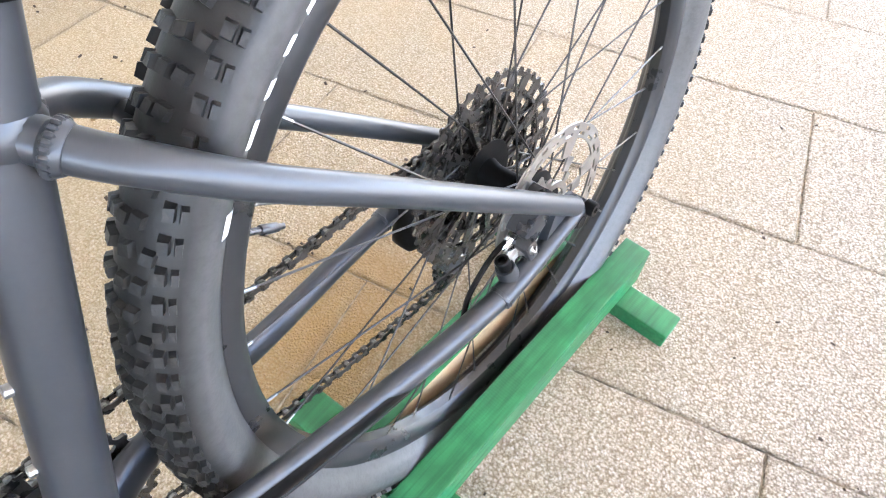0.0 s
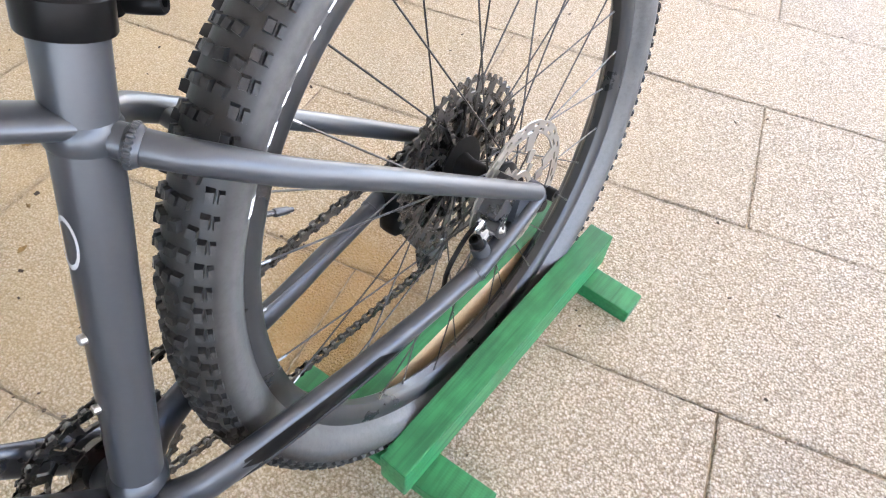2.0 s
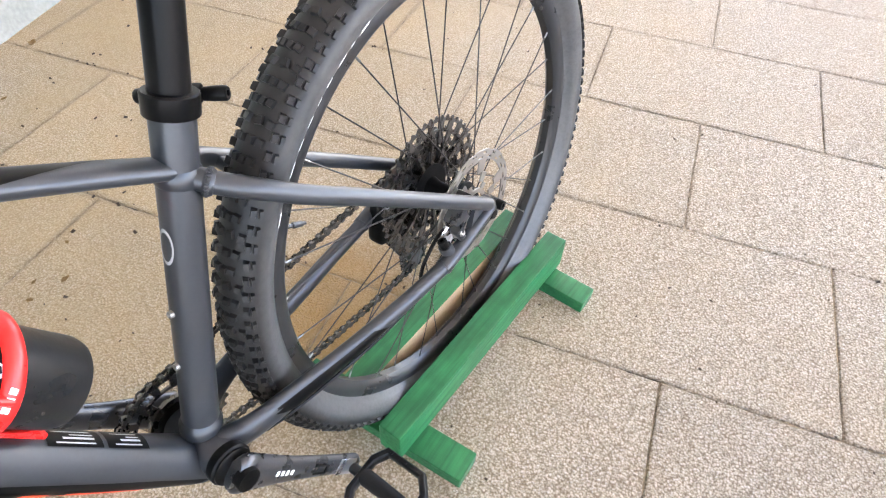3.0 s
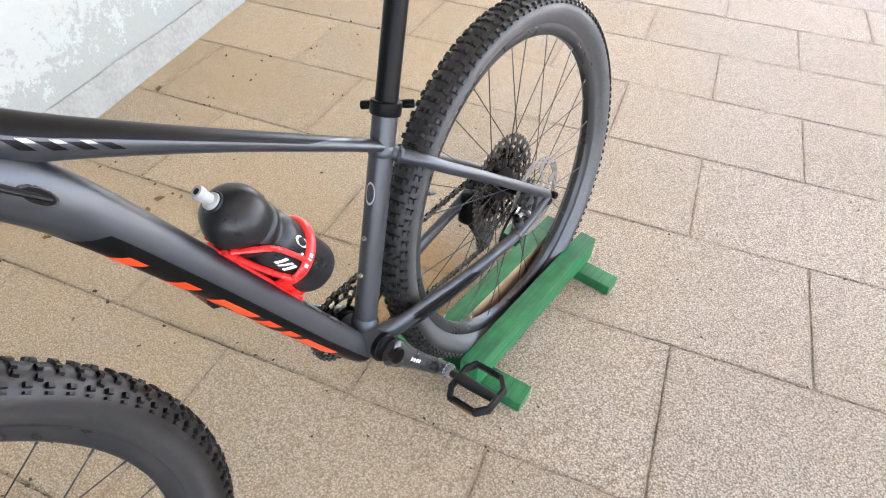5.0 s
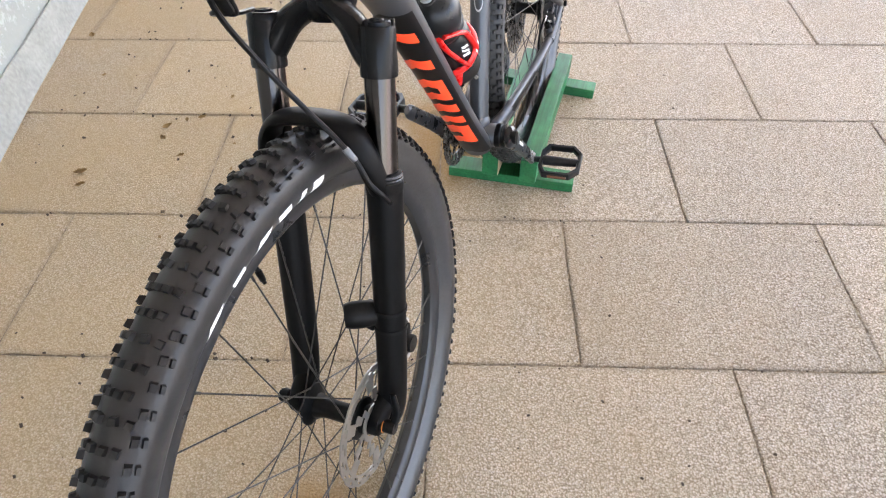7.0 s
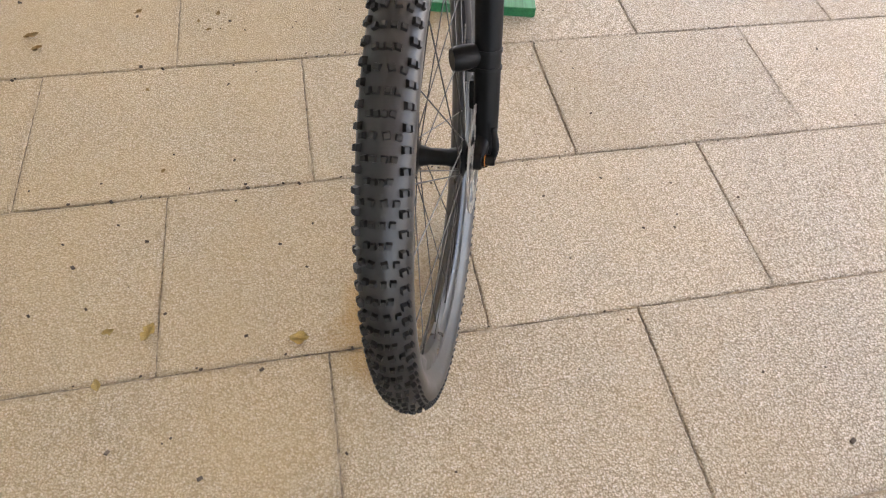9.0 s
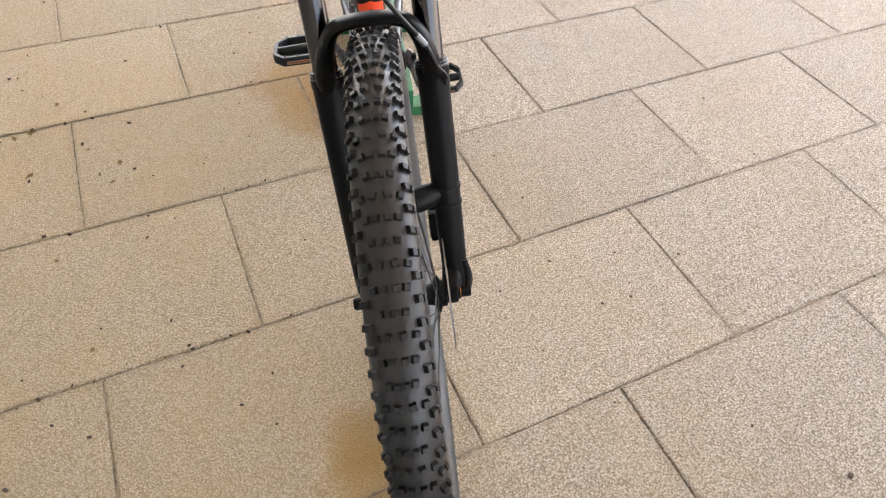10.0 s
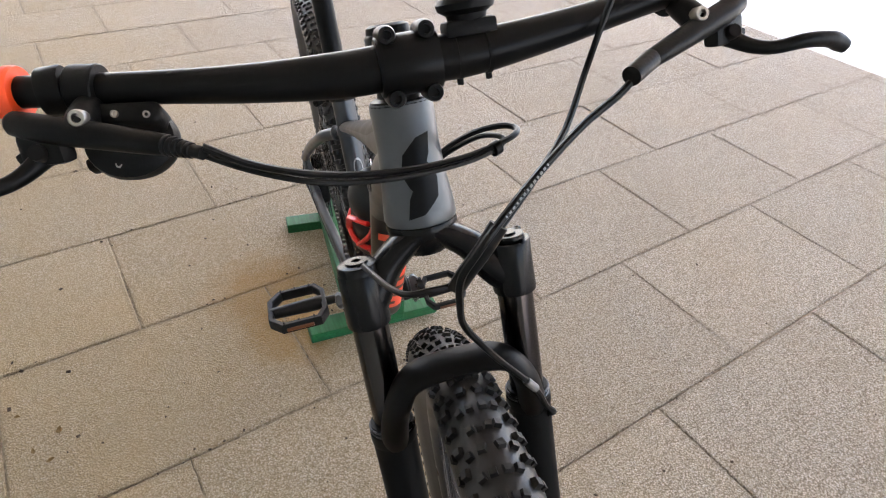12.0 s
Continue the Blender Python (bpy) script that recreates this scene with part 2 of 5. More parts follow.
M_CLIP = material("grey_clip_plastic", (0.11, 0.112, 0.115), 0.38, vary=0.1, scale=80)
M_GREYPRINT = material("grey_print", (0.30, 0.31, 0.32), 0.4, vary=0.05, scale=80)


def casing_material(name, side, tread, rough, shine=0.45):
    """Tyre casing: dust clings to the sidewalls and thins out raggedly towards the blacker tread."""
    m = bpy.data.materials.new(name)
    m.use_nodes = True
    nt = m.node_tree
    b = nt.nodes["Principled BSDF"]
    co = nt.nodes.new("ShaderNodeTexCoord").outputs["Object"]
    flat = nt.nodes.new("ShaderNodeVectorMath")
    flat.operation = "MULTIPLY"
    nt.links.new(co, flat.inputs[0])
    flat.inputs[1].default_value = (1, 0, 1)
    far = nt.nodes.new("ShaderNodeVectorMath")
    far.operation = "LENGTH"
    nt.links.new(flat.outputs[0], far.inputs[0])
    n1 = node(nt, "ShaderNodeTexNoise", Scale=12.0, Detail=6.0, Roughness=0.65)
    n2 = node(nt, "ShaderNodeTexNoise", Scale=160.0, Detail=4.0, Roughness=0.7)
    for n in (n1, n2):
        nt.links.new(co, n.inputs["Vector"])
    ragged = math_node(nt, "ADD", far.outputs["Value"], math_node(nt, "MULTIPLY", n1.outputs[0], 0.016))
    scale = node(nt, "ShaderNodeMapRange")
    for k, v in ((1, 0.335), (2, 0.349), (3, 0.0), (4, 1.0)):
        scale.inputs[k].default_value = v
    nt.links.new(ragged, scale.inputs[0])
    c = mix_color(nt, scale.outputs[0], side, tread)
    scuff = steps(nt, n1.outputs[0], (0.56, 0.0), (0.70, 1.0))
    c = mix_color(nt, math_node(nt, "MULTIPLY", scuff, 0.45), c, tuple(v * 1.8 for v in side))
    c = mix_color(nt, math_node(nt, "MULTIPLY", steps(nt, n2.outputs[0], (0.35, 1.0), (0.55, 0.0)), 0.35), c, tuple(v * 0.5 for v in tread))
    nt.links.new(c, b.inputs["Base Color"])
    nt.links.new(math_node(nt, "ADD", math_node(nt, "MULTIPLY", n1.outputs[0], 0.24), rough - 0.12), b.inputs["Roughness"])
    nt.links.new(math_node(nt, "ADD", math_node(nt, "MULTIPLY", scale.outputs[0], shine - 0.65), 0.65), b.inputs["Specular IOR Level"])
    bp = node(nt, "ShaderNodeBump", Strength=0.3, Distance=0.0008)
    nt.links.new(n2.outputs[0], bp.inputs["Height"])
    nt.links.new(bp.outputs[0], b.inputs["Normal"])
    return m


# rear rubbers are paler copies: the brighter exposure there is put into colour
M_RUBBER = casing_material("black_tyre_rubber", (0.021, 0.0213, 0.0222), (0.0058, 0.0050, 0.0045), 0.40, 0.34)
M_DUST_LIT = casing_material("lit_dusty_tyre_rubber", (0.045, 0.0455, 0.0465), (0.0110, 0.0106, 0.0102), 0.46, 0.28)
M_KNOB = material("tread_rubber", (0.0062, 0.0053, 0.0047), 0.5, vary=0.5, scale=30, bump=0.3, bump_scale=300, spec=0.25)
M_KNOB_DUSTY_LIT = material("lit_dusty_tread_rubber", (0.0120, 0.0115, 0.0110), 0.48, vary=0.4, scale=40, bump=0.4, bump_scale=300, spec=0.28)
M_RIM = material("black_rim", (0.020, 0.0205, 0.022), 0.34, metal=0.3, vary=0.12, scale=30)
M_SPOKE = material("black_spoke", (0.030, 0.027, 0.0245), 0.36, metal=0.6, vary=0.1)
M_STEEL = material("brushed_steel", (0.34, 0.325, 0.305), 0.38, metal=1.0, vary=0.1, scale=80)
M_DARKSTEEL = material("dark_oiled_steel", (0.085, 0.079, 0.073), 0.28, metal=0.9, vary=0.3, scale=90)
M_STANCH = material("black_nickel_stanchion", (0.046, 0.040, 0.037), 0.17, metal=1.0, vary=0.06, scale=40, rough_vary=0.03)
M_ALU = material("silver_alloy", (0.62, 0.62, 0.62), 0.28, metal=0.95, vary=0.08, scale=60)
M_GUNMETAL = material("gunmetal_crank", (0.062, 0.063, 0.067), 0.30, metal=0.75, vary=0.15, scale=60)
M_PLASTIC = material("black_plastic", (0.0036, 0.0034, 0.0033), 0.40, vary=0.25, scale=60, spec=0.10, bump=0.15, bump_scale=400)
M_PEDAL = material("black_nylon", (0.007, 0.007, 0.0075), 0.42, vary=0.25, scale=60, spec=0.2, bump=0.2, bump_scale=500)
M_CABLE = material("black_hose", (0.0045, 0.0042, 0.0040), 0.36, vary=0.1, spec=0.13)
M_BOTTLE = material("black_bottle_plastic", (0.008, 0.0085, 0.009), 0.34, spec=0.25, vary=0.15, scale=40, bump=0.1, bump_scale=300)
M_NOZZLE = material("grey_soft_plastic", (0.25, 0.255, 0.25), 0.45, vary=0.06, scale=80)
M_ORANGE = material("orange_anodised", (0.75, 0.23, 0.03), 0.35, metal=0.4, vary=0.05)
M_REFLECT = material("dull_amber_plastic", (0.13, 0.045, 0.014), 0.4, vary=0.1)
M_LEAF = material("dry_leaf", (0.30, 0.19, 0.07), 0.8, vary=0.4, scale=60)
M_LEAF_PALE = material("withered_olive_leaf", (0.40, 0.29, 0.105), 0.85, vary=0.45, scale=70)
M_DIRT = material("dark_crumbs", (0.06, 0.04, 0.025), 0.9, vary=0.4, scale=60)


# ---- mesh helpers ----
def finish(name, bm, mats, smooth=True):
    me = bpy.data.meshes.new(name)
    bmesh.ops.recalc_face_normals(bm, faces=bm.faces)
    bm.to_mesh(me)
    bm.free()
    for mt in mats if isinstance(mats, (list, tuple)) else (mats,):
        me.materials.append(mt)
    if smooth:
        me.polygons.foreach_set("use_smooth", [True] * len(me.polygons))
        me.set_sharp_from_angle(angle=radians(38))
    return me


def part(name, bm, mats, parent, label="", m=None, smooth=True):
    ob = new(name, finish(name, bm, mats, smooth))
    ob.parent = parent
    if m is not None:
        ob.matrix_basis = m
    return tagged(ob, label)


def whole(name, bm, mats, label, category, m=None, smooth=True, kind="", group=""):
    ob = new(name, finish(name, bm, mats, smooth))
    if m is not None:
        ob.matrix_basis = m
    return tagged(ob, label, category, group, kind)


def spline(pts, n=8):
    """Catmull-Rom through the points."""
    p = [Vector(q) for q in pts]
    if len(p) < 3:
        return p
    p = [2 * p[0] - p[1], *p, 2 * p[-1] - p[-2]]
    out = []
    for a, b, c, d in zip(p, p[1:], p[2:], p[3:]):
        for k in range(n):
            t = k / n
            out.append(0.5 * (2 * b + (c - a) * t + (2 * a - 5 * b + 4 * c - d) * t * t + (3 * b - a - 3 * c + d) * t ** 3))
    out.append(p[-2])
    return out


def sweep(bm, pts, radii, seg=18, ref=(0, 1, 0), arc=(0, 360), grow=0.0, caps=True, mat=0, n=8, cut=None, skew=None):
    """A tube along a smooth path. radii: one, or one per given point, each a number or (across, upright). arc and cut: a strip of it."""
    path = spline(pts, n)
    if not isinstance(radii, (list, tuple)) or (len(radii) == 2 and len(pts) != 2):
        radii = [radii] * len(pts)
    rr = [(r, r) if isinstance(r, (int, float)) else r for r in radii]
    sm = [Vector((*r, 0)) for r in rr]
    sm = spline(sm, n) if len(pts) > 2 else sm
    full = arc[1] - arc[0] >= 360
    count = seg if full else seg + 1
    if cut:
        length = [0.0]
        for a, b in zip(path, path[1:]):
            length.append(length[-1] + (b - a).length)
        keep_p, keep_r = [], []
        steps_n = max(2, int((cut[1] - cut[0]) * 40))
        for k in range(steps_n + 1):
            s = (cut[0] + (cut[1] - cut[0]) * k / steps_n) * length[-1]
            j = max(i for i in range(len(path) - 1) if length[i] <= s + 1e-9)
            f = (s - length[j]) / max(length[j + 1] - length[j], 1e-9)
            keep_p.append(path[j].lerp(path[j + 1], f))
            keep_r.append(sm[j].lerp(sm[j + 1], f))
        path, sm = keep_p, keep_r
    rings = []
    e1 = Vector(ref)
    for k, p in enumerate(path):
        t = (path[min(k + 1, len(path) - 1)] - path[max(k - 1, 0)]).normalized()
        e1 = (e1 - t * e1.dot(t)).normalized()
        e2 = t.cross(e1)
        ring = []
        for j in range(count):
            a = radians(arc[0] + (arc[1] - arc[0]) * j / (seg if full else seg))
            push = t * skew(math.degrees(a)) if skew else Vector()
            ring.append(bm.verts.new(p + push + e1 * (math.cos(a) * (sm[k].x + grow)) + e2 * (math.sin(a) * (sm[k].y + grow))))
        rings.append(ring)
    made = []
    for a, b in zip(rings, rings[1:]):
        for j in range(count if full else count - 1):
            i = (j + 1) % count
            made.append(bm.faces.new((a[j], a[i], b[i], b[j])))
    if caps and full:
        made += [bm.faces.new(rings[0]), bm.faces.new(rings[-1])]
    for f in made:
        f.material_index = mat
    return rings


def lathe(bm, profile, at=(0, 0, 0), axis=(0, 1, 0), seg=32, turn=(0, 360), closed=False, mat=0, scale=None):
    """Turns (radius, along) round an axis."""
    ax = Vector(axis).normalized()
    e1 = ax.orthogonal().normalized() if abs(ax.y) < 0.99 else Vector((1, 0, 0))
    e2 = ax.cross(e1)
    full = turn[1] - turn[0] >= 360
    count = seg if full else seg + 1
    rings = []
    for k in range(count):
        a = radians(turn[0] + (turn[1] - turn[0]) * k / seg)
        u = e1 * math.cos(a) + e2 * math.sin(a)
        rings.append([bm.verts.new(Vector(at) + u * r + ax * s) for r, s in profile])
    made = []
    for k in range(count if full else count - 1):
        a, b = rings[k], rings[(k + 1) % count]
        for j in range(len(profile) if closed else len(profile) - 1):
            i = (j + 1) % len(profile)
            made.append(bm.faces.new((a[j], b[j], b[i], a[i])))
    if full and not closed:
        for j in (0, len(profile) - 1):
            if profile[j][0] > 1e-6:
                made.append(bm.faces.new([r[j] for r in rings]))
    bmesh.ops.remove_doubles(bm, verts=[v for r in rings for v in r], dist=1e-7)
    for f in made:
        if f.is_valid:
            f.material_index = mat
    return rings


def block(bm, size, m=None, bevel=0.0, seg=2, mat=0):
    """A box with rounded edges, centred on m."""
    made = bmesh.ops.create_cube(bm, size=1.0)["verts"]
    bmesh.ops.scale(bm, vec=size, verts=made)
    faces = list({f for v in made for f in v.link_faces})
    if bevel:
        edges = list({e for v in made for e in v.link_edges})
        res = bmesh.ops.bevel(bm, geom=edges, offset=bevel, segments=seg, profile=0.6, affect="EDGES")
        made = list({v for f in res["faces"] for v in f.verts} | {v for v in made if v.is_valid})
        faces = list({f for v in made for f in v.link_faces})
    if m is not None:
        bmesh.ops.transform(bm, matrix=m, verts=made)
    for f in faces:
        f.material_index = mat
    return made


def quick_box(bm, m, size, mat=0):
    """A plain eight-cornered box; cheap, for small pieces."""
    x, y, z = (s / 2 for s in size)
    v = [bm.verts.new(m @ Vector(c)) for c in ((-x, -y, -z), (x, -y, -z), (x, y, -z), (-x, y, -z), (-x, -y, z), (x, -y, z), (x, y, z), (-x, y, z))]
    for q in ((0, 3, 2, 1), (4, 5, 6, 7), (0, 1, 5, 4), (1, 2, 6, 5), (2, 3, 7, 6), (3, 0, 4, 7)):
        bm.faces.new([v[k] for k in q]).material_index = mat


def plate(bm, outline, thick, m=None, holes=(), mat=0):
    """A flat piece with that outline in x, z, thick along y."""
    vs = []
    for y in (-thick / 2, thick / 2):
        vs.append([bm.verts.new((m or Matrix()) @ Vector((x, y, z))) for x, z in outline])
    n = len(outline)
    made = [bm.faces.new(vs[0]), bm.faces.new(vs[1])]
    for k in range(n):
        made.append(bm.faces.new((vs[0][k], vs[0][(k + 1) % n], vs[1][(k + 1) % n], vs[1][k])))
    for f in made:
        f.material_index = mat


def aim(a, b, up=(0, 1, 0)):
    """A pose at a whose x axis points at b, with y near up."""
    x = (Vector(b) - Vector(a)).normalized()
    y = Vector(up)
    y = (y - x * y.dot(x)).normalized()
    m = Matrix((x, y, x.cross(y))).transposed().to_4x4()
    m.translation = a
    return m


def bolt(bm, at, axis, r=0.004, h=0.004, mat=0):
    """A socket-head screw."""
    lathe(bm, [(r, -h), (r, h * 0.8), (r * 0.85, h), (r * 0.55, h), (r * 0.5, h * 0.3), (0, h * 0.3)], at, axis, 12, mat=mat)

# ---- the porch: wall, ceiling, outer ground ----
WALL_TURN = 8.0
wall_pose = pose(-1.475, 0.0, 0, 0, 0, WALL_TURN)


def structure(name, bm, mat, label, m=None, smooth=False):
    return whole(name, bm, mat, label, name.split("_")[0], m, smooth, "structure")


bm = bmesh.new()
block(bm, (0.25, 14.0, 3.2), pose(-0.135, 0.0, 1.6), 0.01)
structure("wall_west", bm, M_WALL, "old plastered wall with flaking white limewash", wall_pose)
bm = bmesh.new()
# a rough rendered strip along the foot of the wall, leaning out at the bottom
rows = [(-0.004, 0.0), (0.018, 0.0), (0.012, 0.03), (0.006, 0.085), (0.0, 0.105), (-0.004, 0.107)]
rings = []
for k in range(141):
    y = -7 + 0.1 * k
    rings.append([bm.verts.new((x + 0.004 * noise.noise((y * 3, z * 9, 0)), y, z + (0.014 * noise.noise((y * 2.3, 5, 0)) if z > 0.05 else 0))) for x, z in rows])
for a, b in zip(rings, rings[1:]):
    for j in range(len(rows) - 1):
        bm.faces.new((a[j], a[j + 1], b[j + 1], b[j]))
structure("baseboard", bm, M_PLINTH, "grey cement skirting band along the foot of the wall", wall_pose, True)
# unseen roof, added to keep sun off the floor and bounce light evenly
bm = bmesh.new()
block(bm, (8.05, 15.0, 0.2), pose(1.375, 0, 3.1), 0.01)
structure("ceiling", bm, M_CEIL, "unseen plain pale porch ceiling slab that blocks sun and bounces light")
bm = bmesh.new()
block(bm, (200, 200, 0.2), pose(0, 0, -0.28))
structure("ground", bm, M_GROUND, "pale sunlit gravel ground outside the porch")
bm = bmesh.new()
block(bm, (4.86, 12.42, 0.17), pose(0.35, 1.0, -0.0890), 0.002)
floor = structure("floor", bm, M_JOINT, "porch floor of beige pebble concrete slabs in running bond")

# ---- the green stand ----
stand = tagged(new("bicycle_stand"), "green-painted wooden bicycle stand of two beams on two crossbars", "bicycle stand")
STAND_TURN = 15.8
stand.matrix_basis = pose(-0.048, 0.345, 0, 0, 0, 90 - STAND_TURN)


def timber(name, length, wide, high, m, raw=False, label=""):
    b = bmesh.new()
    block(b, (length, wide, high), None, 0.0025)
    if raw:
        for f in b.faces:
            if f.normal.y < -0.9:
                f.material_index = 1
    o = part(name, b, (M_GREEN, M_RAWWOOD), stand, label, m, smooth=False)
    return o


# x runs along the beams to the rear, y to the bike's right
timber("beam", 0.497, 0.041, 0.067, pose(0.003, -0.0345, 0.0635))
timber("beam", 0.497, 0.041, 0.067, pose(0.003, 0.061, 0.0635), True, "green beam with a bare wood inner face")
timber("crossbar", 0.052, 0.316, 0.028, pose(-0.206, 0.013, 0.015, 0, 0, 5.0))
timber("crossbar", 0.046, 0.312, 0.028, pose(0.213, 0.018, 0.015))

# ---- the bicycle ----
# its own axes: x forward, y to its left, z up; it leans to its right in the stand
HEAD, LEAN_B = radians(-16.3), radians(6.6)
n_left = Vector((math.cos(HEAD) * math.cos(LEAN_B), math.sin(HEAD) * math.cos(LEAN_B), math.sin(LEAN_B)))
d_fwd = Vector((math.sin(HEAD), -math.cos(HEAD), 0))
u_up = d_fwd.cross(n_left)
BIKE = Matrix((d_fwd, n_left, u_up)).transposed().to_4x4()
BIKE.translation = (-0.1423, 0.0343, 0.0)
bike = tagged(new("bicycle"), "graphite grey hardtail mountain bike with orange-red grips", "bicycle")
bike.matrix_basis = BIKE

BB = Vector((0.121, 0, 0.321))
REAR = Vector((-0.305, 0, 0.3640))
FRONT = Vector((0.759, 0, 0.3675))
AX = Vector((0.36, 0, -0.933)).normalized()      # down the steering axis
PERP = Vector((0.933, 0, 0.36)).normalized()     # ahead, square to it
HT_LOW = Vector((0.534, 0, 0.7875))
HT_TOP = HT_LOW - AX * 0.110
STEER_DEG = -3.0
STEER = Matrix.Translation(HT_LOW) @ Matrix.Rotation(radians(STEER_DEG), 4, -AX) @ Matrix.Translation(-HT_LOW)

TYRE_R, RIM_R, RIM_IN = 0.3580, 0.3065, 0.287

# frame
DT = [(0.136, 0, 0.306), (0.20, 0, 0.404), (0.30, 0, 0.569), (0.385, 0, 0.706), (0.425, 0, 0.762), (0.468, 0, 0.806), (0.515, 0, 0.832)]
DT_R = [(0.030, 0.023), (0.026, 0.025), (0.0245, 0.026), (0.0255, 0.028), (0.027, 0.029), (0.027, 0.029), (0.025, 0.026)]
TT = [(0.024, 0, 0.616), (0.10, 0, 0.6555), (0.24, 0, 0.7265), (0.36, 0, 0.786), (0.43, 0, 0.821), (0.495, 0, 0.862)]
TT_R = [(0.0155, 0.0088), (0.016, 0.0093), (0.0175, 0.0115), (0.020, 0.0165), (0.022, 0.0215), (0.021, 0.024)]
ST_TOP = Vector((0.0085, 0, 0.672))


def build_frame():
    b = bmesh.new()
    sweep(b, [tuple(BB), tuple(BB.lerp(ST_TOP, 0.5)), tuple(ST_TOP)], [0.0185, 0.0178, 0.0178], 24)
    sweep(b, DT, DT_R, 28)
    sweep(b, TT, TT_R, 24)
    lathe(b, [(0.0, -0.037), (0.021, -0.037), (0.0225, -0.035), (0.0225, 0.035), (0.021, 0.037), (0, 0.037)], BB, seg=28)
    # weld fillets
    for p, q, r in ((BB.lerp(ST_TOP, 0.07), ST_TOP, 0.0215), (Vector((0.0275, 0, 0.612)), ST_TOP, 0.0195)):
        a = (q - p).normalized()
        lathe(b, [(r - 0.004, -0.012), (r, -0.005), (r, 0.005), (r - 0.004, 0.012)], p, a, 24)
    for y in (1, -1):
        ss = [(0.024, 0.008 * y, 0.6105), (0.008, 0.026 * y, 0.600), (-0.012, 0.041 * y, 0.588), (-0.05, 0.051 * y, 0.560), (-0.11, 0.060 * y, 0.519), (-0.20, 0.069 * y, 0.455), (-0.302, 0.0765 * y, 0.381)]
        sweep(b, ss, [0.0102, 0.0100, 0.0097, 0.0094, 0.0092, 0.0091, 0.0090], 16, ref=(0, 0, 1))
        # the ring of weld at the seat tube
        p = Vector((0.015, 0.0195 * y, 0.604))
        way = Vector((-0.016, 0.018 * y, -0.0105)).normalized()
        lathe(b, [(0.0105, -0.004), (0.0122, -0.0015), (0.0122, 0.002), (0.0105, 0.005)], p, way, 18)
        e1 = way.orthogonal().normalized()
        for k in range(24):
            q = 2 * math.pi * k / 24
            u = e1 * math.cos(q) + way.cross(e1) * math.sin(q)
            lathe(b, [(0, -0.0026), (0.0014, -0.0016), (0.0018, 0), (0.0014, 0.0016), (0, 0.0026)], p + u * 0.0116, way, 6)
        cs = [(0.108, 0.022 * y, 0.324), (0.075, 0.037 * y, 0.329), (0.02, 0.0475 * y, 0.333), (-0.06, 0.056 * y, 0.332), (-0.14, 0.0655 * y, 0.336), (-0.212, 0.0715 * y, 0.341)]
        sweep(b, cs, [(0.014, 0.019), (0.0105, 0.018), (0.0095, 0.0155), (0.0095, 0.013), (0.0095, 0.0115), (0.0095, 0.0105)], 16)
        # forged dropout
        sweep(b, [(-0.206, 0.0715 * y, 0.3405), (-0.25, 0.0735 * y, 0.352), (-0.288, 0.075 * y, 0.366), (-0.318, 0.0765 * y, 0.3725)], [0.0112, 0.0098, 0.009, 0.0075], 14)
        lathe(b, [(0.0095, -0.0035), (0.0118, 0), (0.0095, 0.0035)], (-0.209, 0.0715 * y, 0.3408), (-0.97, 0.04 * y, 0.22), 16)
        plate(b, [(-0.275, 0.395), (-0.262, 0.362), (-0.285, 0.345), (-0.315, 0.348), (-0.325, 0.372), (-0.305, 0.392)], 0.008, Matrix.Translation((0, 0.0715 * y, 0)))
    # bridge between the seat stays
    sweep(b, [(-0.030, -0.043, 0.572), (-0.030, 0.043, 0.572)], 0.0065, 12, ref=(0, 0, 1))
    fr = part("frame", b, M_FRAME, bike, "graphite grey welded aluminium frame")

    b = bmesh.new()
    prof = [(0.018, -0.110), (0.0248, -0.110), (0.0256, -0.105), (0.0252, -0.076), (0.0270, -0.050), (0.0298, -0.024), (0.0306, -0.015), (0.0296, -0.012), (0.018, -0.012)]
    lathe(b, prof, HT_LOW, AX, 36)
    part("head_tube", b, M_HEAD, fr, "matt grey tapered head tube")

    slant = lambda q: 0.012 - 0.024 * abs(q + 90) / 60
    # dark band and red lettering blocks on the underside of the down tube
    b = bmesh.new()
    sweep(b, DT, DT_R, 30, arc=(-168, -12), grow=0.0006, caps=False, cut=(0.03, 0.765), skew=slant)
    part("decal_band", b, M_BLACKPAINT, fr, "black band on the down tube")
    spans = [(0.664, 0.700), (0.552, 0.590), (0.398, 0.500), (0.265, 0.372), (0.125, 0.243)]
    for k, (s0, s1) in enumerate(spans):
        b = bmesh.new()
        sweep(b, DT, DT_R, 26, arc=(-142, -38), grow=0.0012, caps=False, cut=(s0, s1), skew=slant)
        o = part("letter_block", b, M_RED, fr, "orange-red block on the black band")
        b = bmesh.new()
        if k > 1:
            lo, hi = ((-116, -64), (-118, -30), (-150, -76))[k - 2]
            sweep(b, DT, DT_R, 14, arc=(lo, hi), grow=0.0018, caps=False, cut=((s0 + s1) / 2 - 0.014, (s0 + s1) / 2 + 0.014), skew=slant)
            part("letter_gap", b, M_BLACKPAINT, fr)
        else:
            b.free()
    # black panel along the top of the top tube, pale dashes near the head
    b = bmesh.new()
    sweep(b, TT, TT_R, 14, arc=(16, 164), grow=0.0006, caps=False, cut=(0.28, 0.95))
    # its rear end tapers away to the right-hand side
    sweep(b, TT, TT_R, 14, arc=(16, 164), grow=0.0005, caps=False, cut=(0.02, 0.30), skew=lambda q: 0.0009 * (164 - q))
